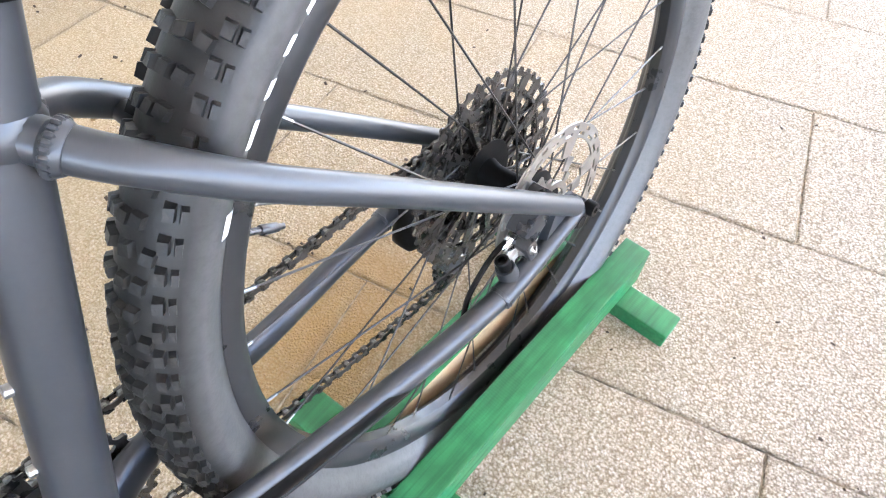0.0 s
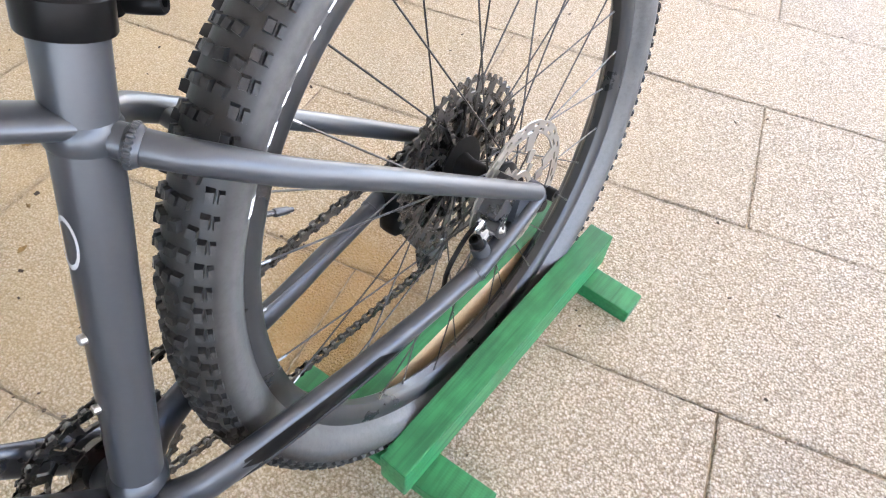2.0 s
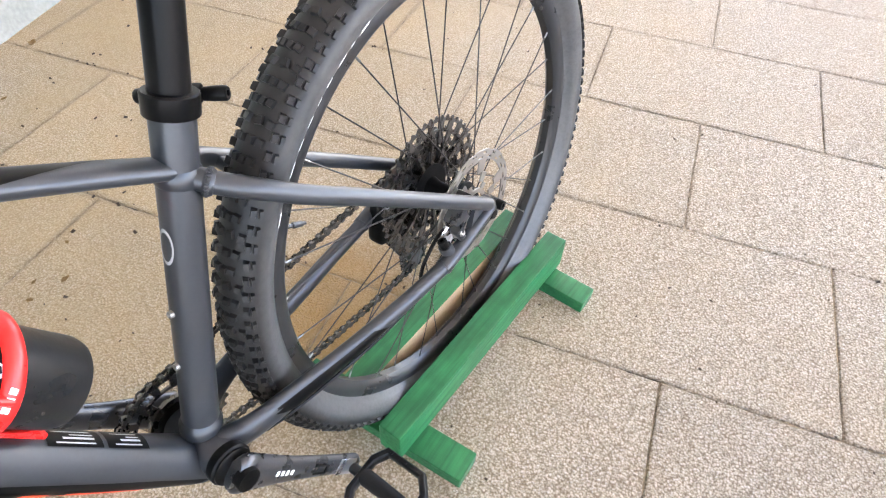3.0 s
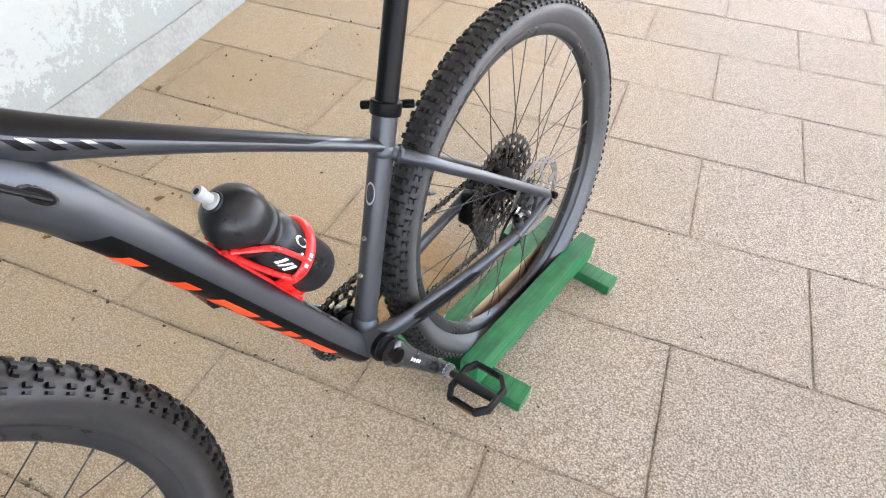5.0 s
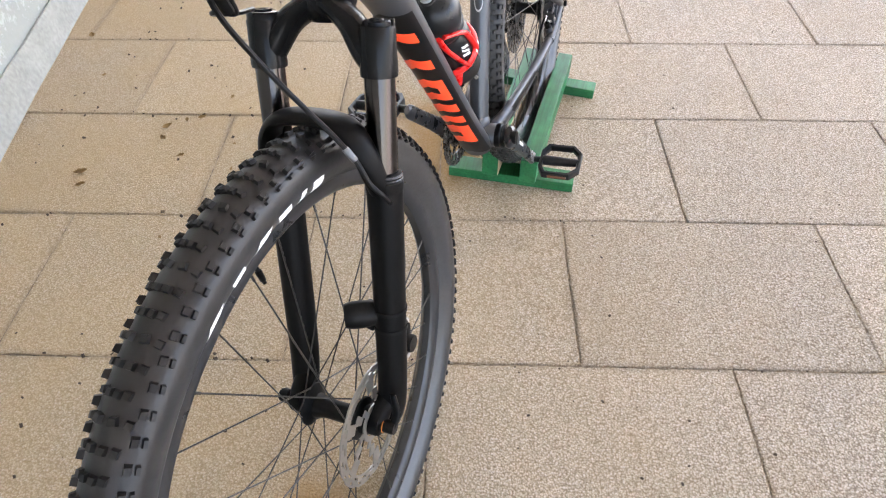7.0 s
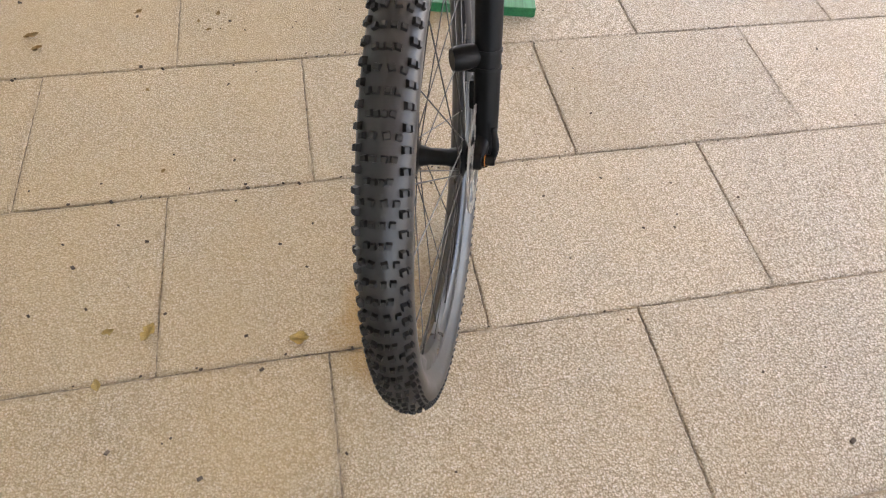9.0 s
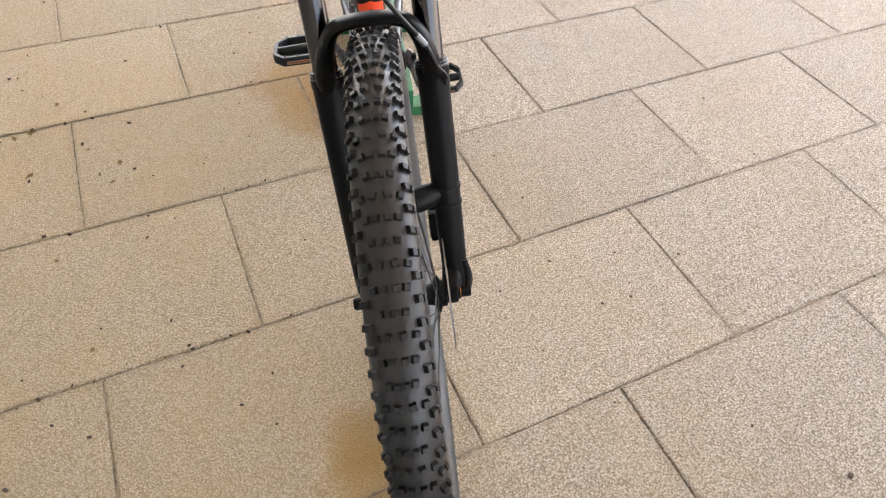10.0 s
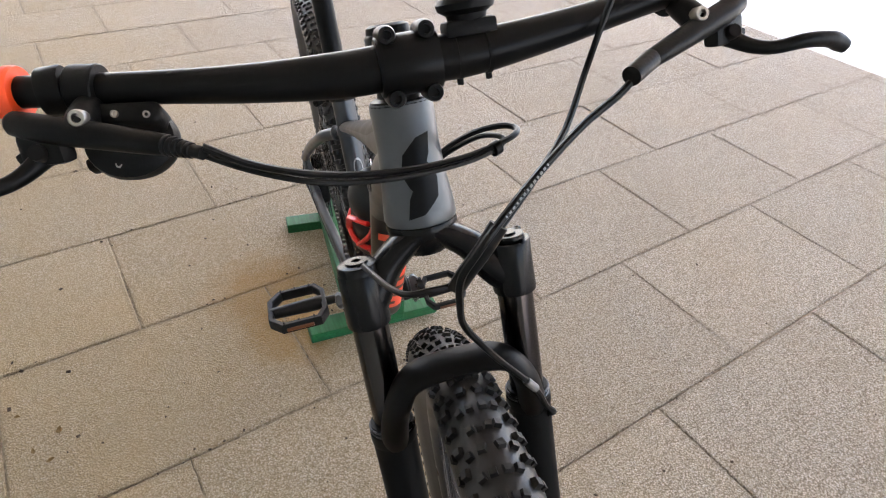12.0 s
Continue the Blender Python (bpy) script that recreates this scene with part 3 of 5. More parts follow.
    part("decal_band", b, M_BLACKPAINT, fr, "gloss black panel on the top tube")
    for k in range(6):
        b = bmesh.new()
        s = 0.70 + 0.045 * k
        sweep(b, TT, TT_R, 6, arc=(-12, 8), grow=0.0010, caps=False, cut=(s, s + 0.024), skew=lambda q: 0.0007 * q)
        part("letter_block", b, M_BLACKPAINT, fr)
        b = bmesh.new()
        sweep(b, TT, TT_R, 4, arc=(4, 13), grow=0.0008, caps=False, cut=(s + 0.027, s + 0.043), skew=lambda q: 0.0007 * q)
        part("letter_block", b, M_GREYPRINT if k < 2 else M_WHITE, fr)
    # dark decal on the left chain stay and the seat tube badge
    b = bmesh.new()
    cs = [(0.075, 0.037, 0.329), (0.02, 0.0475, 0.333), (-0.06, 0.056, 0.332), (-0.14, 0.0655, 0.336)]
    sweep(b, cs, [(0.0105, 0.018), (0.0095, 0.0155), (0.0095, 0.013), (0.0095, 0.0115)], 10, arc=(-38, 80), grow=0.0006, caps=False, cut=(0.12, 0.80), skew=lambda q: 0.0004 * q)
    part("decal_band", b, M_BLACKPAINT, fr)
    a = (ST_TOP - BB).normalized()
    side = Vector((0, 1, 0))
    b = bmesh.new()
    ring_p = BB.lerp(ST_TOP, 0.665)
    for k in range(24):
        q0, q1 = (radians(15 * j) for j in (k, k + 1))
        vs = []
        for q, r in ((q0, 1.0), (q1, 1.0), (q1, 0.80), (q0, 0.80)):
            along, around = 0.0175 * r * math.sin(q), 0.0080 * r * math.cos(q) / 0.0184 + radians(83)
            fwd = a.cross(side) * -1
            vs.append(b.verts.new(ring_p + a * along + (side * math.cos(around) + fwd * math.sin(around)) * 0.0184))
        b.faces.new(vs)
    part("badge", b, M_GREYPRINT, fr, "grey oval ring printed on the seat tube")
    # bottle bosses on the seat tube
    fwd = -a.cross(side)
    for s in (0.475, 0.31):
        b = bmesh.new()
        bolt(b, BB.lerp(ST_TOP, s) + fwd * 0.0186, fwd, 0.0036, 0.003)
        part("boss_bolt", b, M_STEEL, fr, "bright steel bottle boss screw")
    # cable ports on both sides of the down tube
    for yy in (1, -1):
        b = bmesh.new()
        m = aim((0.432, 0.0268 * yy, 0.776), (0.40, 0.0260 * yy, 0.737), (0, yy, 0))
        for r, mt in (((0.0064, 0.0076), 1), ((0.0, 0.0064), 0)):
            lathe(b, [(r[0], 0.0006), (r[0], 0.0016), (r[1], 0.0016), (r[1], -0.003)], (0, 0, 0), (0, 1, 0), 20, mat=mt)
        for v in b.verts:
            v.co.x *= 2.3
        bmesh.ops.transform(b, matrix=m, verts=b.verts)
        part("cable_port", b, (M_PLASTIC, M_GUNMETAL), fr, "oval cable port with a dark metal edge")
    # sticker at the foot of the down tube
    for s0, s1, f0, f1 in ((0.205, 0.285, 58, 108), (0.130, 0.198, 58, 108)):
        b = bmesh.new()
        sweep(b, DT, DT_R, 8, arc=(f0, f1), grow=0.0007, caps=False, cut=(s0, s1))
        part("sticker", b, M_BLACKPAINT, fr, "printed label at the foot of the down tube")
        for k in range(4):
            b = bmesh.new()
            f = f0 + 6 + 9.5 * k
            sweep(b, DT, DT_R, 3, arc=(f, f + (5 if k == 1 else 3)), grow=0.0011, caps=False, cut=(s0 + 0.012, s1 - 0.012 - 0.011 * (k % 3)))
            part("print_mark", b, M_GREYPRINT, fr)
    return fr


frame_part = build_frame()

# seat clamp and post
b = bmesh.new()
a = (ST_TOP - BB).normalized()
sweep(b, [tuple(ST_TOP - a * 0.05), tuple(ST_TOP + a * 0.26)], 0.0158, 24)
post = part("seat_post", b, M_BLACKPAINT, bike, "black anodised seat post")
b = bmesh.new()
lathe(b, [(0.0175, -0.013), (0.0212, -0.013), (0.0217, -0.012), (0.0217, 0.004), (0.0205, 0.0055), (0.016, 0.0055)], ST_TOP, a, 28)
back = Vector((-0.81, -0.58, 0))
across = Vector((-0.58, 0.81, 0))
block(b, (0.014, 0.034, 0.013), aim(ST_TOP + back * 0.023 - a * 0.010, ST_TOP + back * 0.06 - a * 0.010, tuple(across)), 0.003)
clamp = part("seat_clamp", b, M_BLACKPAINT, bike, "black seat clamp")
for yy in (1, -1):
    b = bmesh.new()
    lathe(b, [(0.0, -0.012), (0.0055, -0.012), (0.0062, -0.004), (0.0062, 0.006), (0.0052, 0.0075), (0.0026, 0.0075), (0.0024, 0.003), (0, 0.003)], ST_TOP + back * 0.024 - a * 0.011 + across * 0.0300 * yy, across * yy, 16)
    part("clamp_bolt", b, M_BLACKPAINT, clamp)


# ---- wheels ----
def tyre_profile(tall=1.0, wide=1.0):
    """Half-round casing from bead to bead, as (radius, across)."""
    out = [(RIM_R - 0.006, 0.0100), (RIM_R + 0.001, 0.0124), (RIM_R + 0.008, 0.0202), (RIM_R + 0.016, 0.0262), (RIM_R + 0.0245, 0.0284), (RIM_R + 0.033, 0.0272), (RIM_R + 0.0400, 0.0232), (RIM_R + 0.0470, 0.0146), (RIM_R + 0.0505, 0.0070), (TYRE_R, 0)]
    out = [(RIM_R + (r - RIM_R) * (tall if r > RIM_R else 1), y * (wide if r > RIM_R + 0.002 else 1)) for r, y in out]
    return out + [(r, -y) for r, y in reversed(out[:-1])]


def polar_plate(b, radii, steps_n, keep, thick, y, mat=0, wobble=None):
    """A flat ring in one piece: bands between the radii, of which keep(band, step) tells those that are there."""
    g = bmesh.new()
    rows = []
    for k in range(steps_n):
        q = 2 * math.pi * k / steps_n
        rows.append([g.verts.new(((r + (wobble(k) if wobble and j == 0 else 0)) * math.cos(q), y - thick / 2, (r + (wobble(k) if wobble and j == 0 else 0)) * math.sin(q))) for j, r in enumerate(radii)])
    for k in range(steps_n):
        a, c = rows[k], rows[(k + 1) % steps_n]
        for j in range(len(radii) - 1):
            if keep(j, k):
                g.faces.new((a[j], a[j + 1], c[j + 1], c[j]))
    bmesh.ops.delete(g, geom=[v for v in g.verts if not v.link_faces], context="VERTS")
    bmesh.ops.recalc_face_normals(g, faces=g.faces)
    made = bmesh.ops.extrude_face_region(g, geom=g.faces[:])["geom"]
    bmesh.ops.translate(g, vec=(0, thick, 0), verts=[v for v in made if isinstance(v, bmesh.types.BMVert)])
    me = bpy.data.meshes.new("ring")
    g.to_mesh(me)
    g.free()
    n = len(b.faces)
    b.from_mesh(me)
    bpy.data.meshes.remove(me)
    b.faces.ensure_lookup_table()
    for f in b.faces[n:]:
        f.material_index = mat


def gear(b, teeth, r, thick, y, inner, arms=6, mat=0):
    """A toothed ring joined by arms to a narrow inner ring, all one plate."""
    shape = (-0.0028, -0.0020, 0.0016, 0.0016, -0.0020)
    n = teeth * 5
    if inner >= r - 0.016:
        polar_plate(b, [r, r - 0.006, min(inner, r - 0.008)], n, lambda j, k: True, thick, y, mat, lambda k: shape[k % 5])
        return
    # a ring of lightening holes under the teeth, then slender arms to the carrier
    mid = max(r - 0.0165, inner + 0.008)
    radii = [r, r - 0.0065, mid, mid - 0.0035, inner + 0.004, inner]
    holes = max(arms, teeth // 2)
    turn = teeth * 0.37

    def keep(j, k):
        if j == 1:
            return (k / n * holes + turn) % 1 < 0.42
        if j == 3:
            return (k / n * arms + turn) % 1 < 0.24
        return True
    polar_plate(b, radii, n, keep, thick, y, mat, lambda k: shape[k % 5])


def rotor(b, r, y, mat=0):
    """A drilled brake disc on six arms, all one plate."""
    radii = [r, r - 0.0028, r - 0.0062, r - 0.0086, r - 0.0118, r - 0.0145, 0.048, 0.034, 0.025, 0.0185]
    def keep(j, k):
        if j in (1,):
            return k % 6 not in (0, 1)
        if j == 3:
            return k % 6 not in (3, 4, 5)
        if j in (5, 6, 7):
            shift = {5: 6, 6: 2, 7: -3}[j]
            return (k + shift) % 20 < 5
        return True
    polar_plate(b, radii, 120, keep, 0.0018, y, mat, lambda k: -0.0012 if k % 10 < 3 else 0.0)


SPOKES = 32
M_NIPPLE = material("dull_nickel", (0.17, 0.168, 0.165), 0.35, metal=0.9, vary=0.1, scale=80)


def build_wheel(name, hub, m, cassette=False, letters=(), label="", tall=1.0, wide=1.0):
    w = tagged(new(name), label)
    w.parent = bike
    w.matrix_basis = m @ Matrix.Translation(hub)
    b = bmesh.new()
    lathe(b, tyre_profile(tall, wide), seg=128, closed=True)
    part("tyre", b, M_DUST_LIT if cassette else M_RUBBER, w, "worn black tyre with dusty grey sidewalls")
    # tread: edge knobs with a slit and a pad at every pitch, inner knobs stepping inwards in threes, low centre blocks
    b = bmesh.new()
    pitch, big = (126, 1.18) if cassette else (114, 1.0)
    rnd = random.Random(7)
    crown = lambda y: RIM_R + tall * float(np.interp(abs(y) / wide, [0, 0.0070, 0.0146, 0.0232, 0.0272], [TYRE_R - RIM_R, 0.0505, 0.0470, 0.0400, 0.0330]))
    lean = lambda y: float(np.interp(abs(y), [0, 0.007, 0.0146, 0.0232, 0.0272], [0, 16, 31, 52, 66]))

    def knob(q, y, long, broad, high, turn=0.0, back=0.62):
        sg = 1 if y > 0 else -1
        y *= wide
        mm = Matrix.Rotation(radians(q), 4, "Y") @ Matrix.Translation((0, y, crown(y) - 0.0004)) @ Matrix.Rotation(radians(-lean(y) * sg), 4, "X") @ Matrix.Rotation(radians(turn * sg), 4, "Z")
        x, w = long / 2, broad / 2
        j = [rnd.uniform(0.86, 1.06) for _ in range(6)]
        v = [b.verts.new(mm @ Vector(c)) for c in ((-x * 1.2, -w * 1.08, -0.003), (x * 1.08, -w * 1.08, -0.003), (x * 1.08, w * 1.08, -0.003), (-x * 1.2, w * 1.08, -0.003), (-x * back * j[0], -w * 0.86 * j[1], high * j[4]), (x * 0.9 * j[2], -w * 0.86, high), (x * 0.9, w * 0.86 * j[3], high), (-x * back, w * 0.86, high * j[5]))]
        for f in ((4, 5, 6, 7), (0, 1, 5, 4), (1, 2, 6, 5), (2, 3, 7, 6), (3, 0, 4, 7)):
            b.faces.new([v[i] for i in f])

    for k in range(pitch):
        q = 360 * k / pitch
        inner = (0.0158, 0.0128, 0.0100)[k % 3]
        for sg in (1, -1):
            knob(q + 0.1, sg * 0.0206, 0.0080 * big, 0.0060, 0.0052, 4)
            knob(q + 0.1, sg * 0.0246, 0.0076 * big, 0.0034 * big, 0.0042, 4)
            knob(q + 1.6, sg * inner, 0.0070 * big, 0.0064 * big, 0.0044, -8)
            if k % 3 == 0:
                knob(q + 1.5, sg * 0.0062, 0.0073 * big, 0.0070 * big, 0.0042, 14)
            elif k % 3 == 1:
                knob(q + 1.6, sg * 0.0048, 0.0069 * big, 0.0064 * big, 0.0042, 0)
            else:
                knob(q + 1.7, sg * 0.0034, 0.0069 * big, 0.0054 * big, 0.0042, -6)
    tagged(part("tread", b, M_KNOB_DUSTY_LIT if cassette else M_KNOB, w, "rows of black rubber tread knobs", smooth=False), kind="stuff")
    # pale lettering shapes on the left sidewall
    wall = lambda r: wide * float(np.interp(RIM_R + (r - RIM_R) / tall, [RIM_R + 0.001, RIM_R + 0.008, RIM_R + 0.016, RIM_R + 0.0245], [0.0124, 0.0202, 0.0262, 0.0284])) + 0.0007
    low, high = RIM_R + 0.0035, RIM_R + (0.0150 if cassette else 0.0205)
    for shape in letters:
        b = bmesh.new()
        for in0, in1, out0, out1 in shape:
            rows = []
            for k in range(4):
                r = low + (high - low) * k / 3
                ring = []
                for f0, f1 in ((in0, out0), (in1, out1)):
                    q = radians(f0 + (f1 - f0) * k / 3)
                    ring.append(b.verts.new((r * math.cos(q), wall(r), -r * math.sin(q))))
                rows.append(ring)
            for p, q in zip(rows, rows[1:]):
                b.faces.new((p[0], p[1], q[1], q[0]))
        part("letter_shape", b, M_WHITE, w)
    b = bmesh.new()
    prof = [(RIM_R - 0.004, 0.0096), (RIM_R + 0.0005, 0.0118), (RIM_R + 0.001, 0.0131), (RIM_R - 0.004, 0.0133), (RIM_R - 0.012, 0.0124), (RIM_IN + 0.002, 0.0078), (RIM_IN, 0.0055)]
    prof = prof + [(r, -y) for r, y in reversed(prof)]
    lathe(b, prof, seg=112, closed=True)
    part("rim", b, M_RIM, w, "black double-wall rim")
    # hub
    b = bmesh.new()
    half = 0.034 if not cassette else 0.030
    lathe(b, [(0, -0.05), (0.009, -0.05), (0.010, -half - 0.006), (0.027, -half - 0.003), (0.0275, -half), (0.016, -half + 0.006), (0.0125, -0.012), (0.0125, 0.012), (0.016, half - 0.006), (0.0275, half), (0.027, half + 0.003), (0.019, half + 0.006), (0.018, 0.047), (0.010, 0.048), (0.0095, 0.066), (0, 0.066)], seg=28)
    part("hub", b, M_PLASTIC, w, "black hub shell")
    # spokes: crossed in pairs, with bright nipples
    def spoke(side, lead):
        s = bmesh.new()
        r0, r1, y0 = 0.0255, RIM_IN + 0.002, side * (half + 0.001)
        p0 = Vector((r0 * math.sin(lead * 1.05), y0, r0 * math.cos(lead * 1.05)))
        p1 = Vector((0, side * 0.0035, r1))
        near = p1 + (p0 - p1).normalized() * 0.011
        sweep(s, [tuple(p0), tuple(near)], 0.00095, 5, n=1)
        sweep(s, [tuple(near), tuple(p1)], 0.0014, 6, mat=1, n=1)
        return finish("spoke", s, (M_SPOKE, M_NIPPLE if cassette else M_SPOKE))
    kinds = {(sd, ld): spoke(sd, ld) for sd in (1, -1) for ld in (1, -1)}
    for k in range(SPOKES):
        sd = 1 if k % 2 == 0 else -1
        ld = 1 if (k // 2) % 2 == 0 else -1
        o = new("spoke", kinds[(sd, ld)])
        o.parent = w
        o.matrix_basis = Matrix.Rotation(2 * math.pi * (k + 0.3) / SPOKES, 4, "Y")
    b = bmesh.new()
    rotor(b, 0.08, 0.0505)
    part("brake_disc", b, M_STEEL, w, "bright drilled steel brake disc")
    # valve
    b = bmesh.new()
    q = radians(63 if cassette else 1)
    out = Vector((math.sin(q), 0, math.cos(q)))
    lathe(b, [(0.0022, 0), (0.0022, 0.012), (0.0033, 0.0125), (0.0035, 0.014), (0.0032, 0.025), (0.0022, 0.0265), (0.0020, 0.030), (0, 0.030)], out * (RIM_IN + 0.001), -out, 10)
    part("valve", b, M_GUNMETAL if cassette else M_PLASTIC, w)
    return w


def strokes(kind, a, w):
    """A pale plain bar, upright or slanted, w degrees wide from a."""
    return {"i": [(a, a + w, a, a + w)], "s": [(a, a + w * 0.75, a + w * 0.25, a + w)], "z": [(a + w * 0.3, a + w, a, a + w * 0.7)]}[kind]


rear_letters = [strokes(kd, a, w) for kd, a, w in (("i", 292, 2.4), ("s", 296, 1.6), ("i", 299, 2.4), ("s", 303, 2.6), ("i", 307.2, 1.4), ("s", 310.2, 2.6), ("s", 314.4, 2.4), ("i", 318.6, 2.8), ("s", 323.2, 2.4), ("i", 327.6, 2.6))]
front_letters = [strokes(kd, a, w) for kd, a, w in (("s", 251.5, 4.4), ("i", 257.8, 1.6), ("s", 261.4, 5.0), ("z", 268.2, 5.0), ("s", 275.2, 4.6), ("z", 282.4, 6.0))]
rear_wheel = build_wheel("rear_wheel", REAR, Matrix(), True, rear_letters, "rear wheel with a knobbly tyre and a black rim", 1.0, 1.05)
WHEEL_STEER = Matrix.Translation(HT_LOW + Vector((0, 0.0025, 0))) @ Matrix.Rotation(radians(-2.5), 4, -AX) @ Matrix.Translation(-HT_LOW)
front_wheel = build_wheel("front_wheel", FRONT, WHEEL_STEER, False, front_letters, "front wheel with a knobbly tyre and pale sidewall lettering", 1.11, 1.0)

# ---- fork, bars and controls ----
def leg(s, y=0.0, ahead=0.024):
    """A point s below the crown tops, y to the left, ahead of the steering axis."""
    return HT_LOW + PERP * ahead + AX * (0.018 + s) + Vector((0, y, 0))


LEG_Y, LEG_R = 0.0665, -0.0605
fork = tagged(new("fork"), "black suspension fork with dark nickel stanchions")
fork.parent = bike
fork.matrix_basis = STEER

b = bmesh.new()
sweep(b, [tuple(leg(0.030, LEG_R)), tuple(leg(0.018, -0.052, 0.021)), tuple(leg(-0.006, -0.031, 0.014)), tuple(leg(-0.020, 0, 0.005)), tuple(leg(-0.006, 0.031, 0.014)), tuple(leg(0.018, 0.052, 0.021)), tuple(leg(0.030, LEG_Y))],
      [(0.016, 0.018), (0.0165, 0.0160), (0.0180, 0.0128), (0.025, 0.0115), (0.0180, 0.0128), (0.0165, 0.0160), (0.016, 0.018)], 16, ref=tuple(PERP))
for y in (LEG_Y, LEG_R):
    lathe(b, [(0.014, -0.004), (0.0170, -0.004), (0.0177, -0.002), (0.0178, 0.016), (0.0186, 0.038), (0.0182, 0.0422), (0.0156, 0.0428)], leg(0, y), AX, 28)
lathe(b, [(0.0296, -0.011), (0.0302, -0.008), (0.029, -0.002), (0.025, 0.008), (0.018, 0.016), (0.0, 0.018)], HT_LOW, AX, 28)
part("crown", b, M_CROWN, fork, "black forged fork crown")
for y in (LEG_Y, LEG_R):
    b = bmesh.new()
    sweep(b, [tuple(leg(0.035, y)), tuple(leg(0.17, y))], 0.0153, 26)
    part("stanchion", b, M_STANCH, fork, "polished dark nickel tube")
    # top caps
    b = bmesh.new()
    if y > 0:
        lathe(b, [(0, -0.010), (0.006, -0.010), (0.007, -0.0085), (0.0125, -0.0085), (0.0135, -0.0075), (0.0135, -0.004), (0.0165, -0.0035), (0.0165, 0.002)], leg(0, y), AX, 28)
        bolt(b, leg(-0.006, y + 0.011, 0.015), -AX, 0.0032, 0.003)
        part("preload_cap", b, M_CROWN, fork)
    else:
        lathe(b, [(0, -0.012), (0.010, -0.012), (0.0155, -0.011), (0.0168, -0.009), (0.0168, -0.004), (0.015, -0.003), (0.015, 0.002)], leg(0, y), AX, 28)
        lathe(b, [(0.004, -0.0135), (0.0095, -0.0135), (0.0095, -0.0122), (0.004, -0.0122)], leg(0, y), AX, 20, closed=True)
        part("lockout_dial", b, M_CROWN, fork, "round lockout dial with a cable")

# lower legs with their arch
for y in (LEG_Y, LEG_R):
    b = bmesh.new()
    sgn = 1 if y > 0 else -1
    sweep(b, [tuple(leg(0.152, y)), tuple(leg(0.20, y)), tuple(leg(0.30, y, 0.0245)), tuple(leg(0.40, y, 0.026)), tuple(leg(0.445, y, 0.030)), tuple(leg(0.468, y, 0.034))],
          [0.0198, 0.0192, 0.0188, (0.0182, 0.0188), (0.0165, 0.0185), (0.011, 0.0155)], 26)
    # seal collar
    lathe(b, [(0.0155, 0.139), (0.0185, 0.139), (0.0196, 0.142), (0.0196, 0.147), (0.0205, 0.148), (0.0205, 0.156), (0.0195, 0.160)], leg(0, y), AX, 28)
    # dropout
    sweep(b, [tuple(leg(0.43, y - 0.004 * sgn, 0.030)), tuple(FRONT + Vector((-0.004, y - 0.008 * sgn, 0.004))), tuple(FRONT + Vector((0.004, y - 0.008 * sgn, -0.012)))], [0.014, 0.0135, 0.009], 14)
    lathe(b, [(0, -0.007), (0.0145, -0.007), (0.0155, -0.004), (0.0155, 0.004), (0.0145, 0.007), (0, 0.007)], FRONT + Vector((0, y - 0.008 * sgn, 0)), (0, 1, 0), 20)
    lathe(b, [(0, 0.478), (0.006, 0.478), (0.006, 0.462), (0.0, 0.462)], leg(0, y, 0.034), AX, 12)
    part("lower_leg", b, M_FORK, fork, "matt black magnesium lower leg")
    b = bmesh.new()
    for s in (0.1415, 0.1455):
        lathe(b, [(0.0196, s - 0.0012), (0.0203, s), (0.0196, s + 0.0012)], leg(0, y), AX, 26)
    part("seal_ring", b, M_GUNMETAL, fork)
b = bmesh.new()
arch = [leg(0.162, LEG_R, 0.030), leg(0.138, -0.0590, 0.041), leg(0.108, -0.0510, 0.050), leg(0.087, -0.035, 0.052), leg(0.082, 0.0025, 0.052), leg(0.087, 0.040, 0.052), leg(0.108, 0.0570, 0.050), leg(0.138, 0.0645, 0.041), leg(0.162, LEG_Y, 0.030)]
sweep(b, [tuple(p) for p in arch], [(0.0115, 0.0125), (0.0140, 0.0120), (0.0170, 0.0102), (0.0180, 0.0076), (0.0180, 0.0068), (0.0180, 0.0076), (0.0170, 0.0102), (0.0140, 0.0120), (0.0115, 0.0125)], 16, ref=tuple(PERP))
part("arch", b, M_FORK, fork, "black arch bridging the lower legs")

# sensor strapped to the left leg
b = bmesh.new()
tip = leg(0.314, LEG_Y - 0.046, 0.050)
root = leg(0.312, LEG_Y - 0.012, 0.030)
sweep(b, [tuple(root), tuple(root.lerp(tip, 0.35)), tuple(root.lerp(tip, 0.75)), tuple(tip)], [(0.0120, 0.0145), (0.0135, 0.0170), (0.0140, 0.0175), (0.0120, 0.0150)], 14, ref=tuple(PERP), n=4)
block(b, (0.020, 0.016, 0.034), aim(leg(0.318, LEG_Y - 0.022, 0.030), leg(0.318, LEG_Y - 0.012, 0.034)), 0.005)
sensor = part("speed_sensor", b, M_PLASTIC, fork, "black speed sensor strapped to the fork leg")
for s in (0.306, 0.330):
    b = bmesh.new()
    lathe(b, [(0.0185, s - 0.0022), (0.0202, s - 0.0022), (0.0202, s + 0.0022), (0.0185, s + 0.0022)], leg(0, LEG_Y, 0.0243), AX, 28, closed=True)
    part("strap", b, M_PLASTIC, sensor)

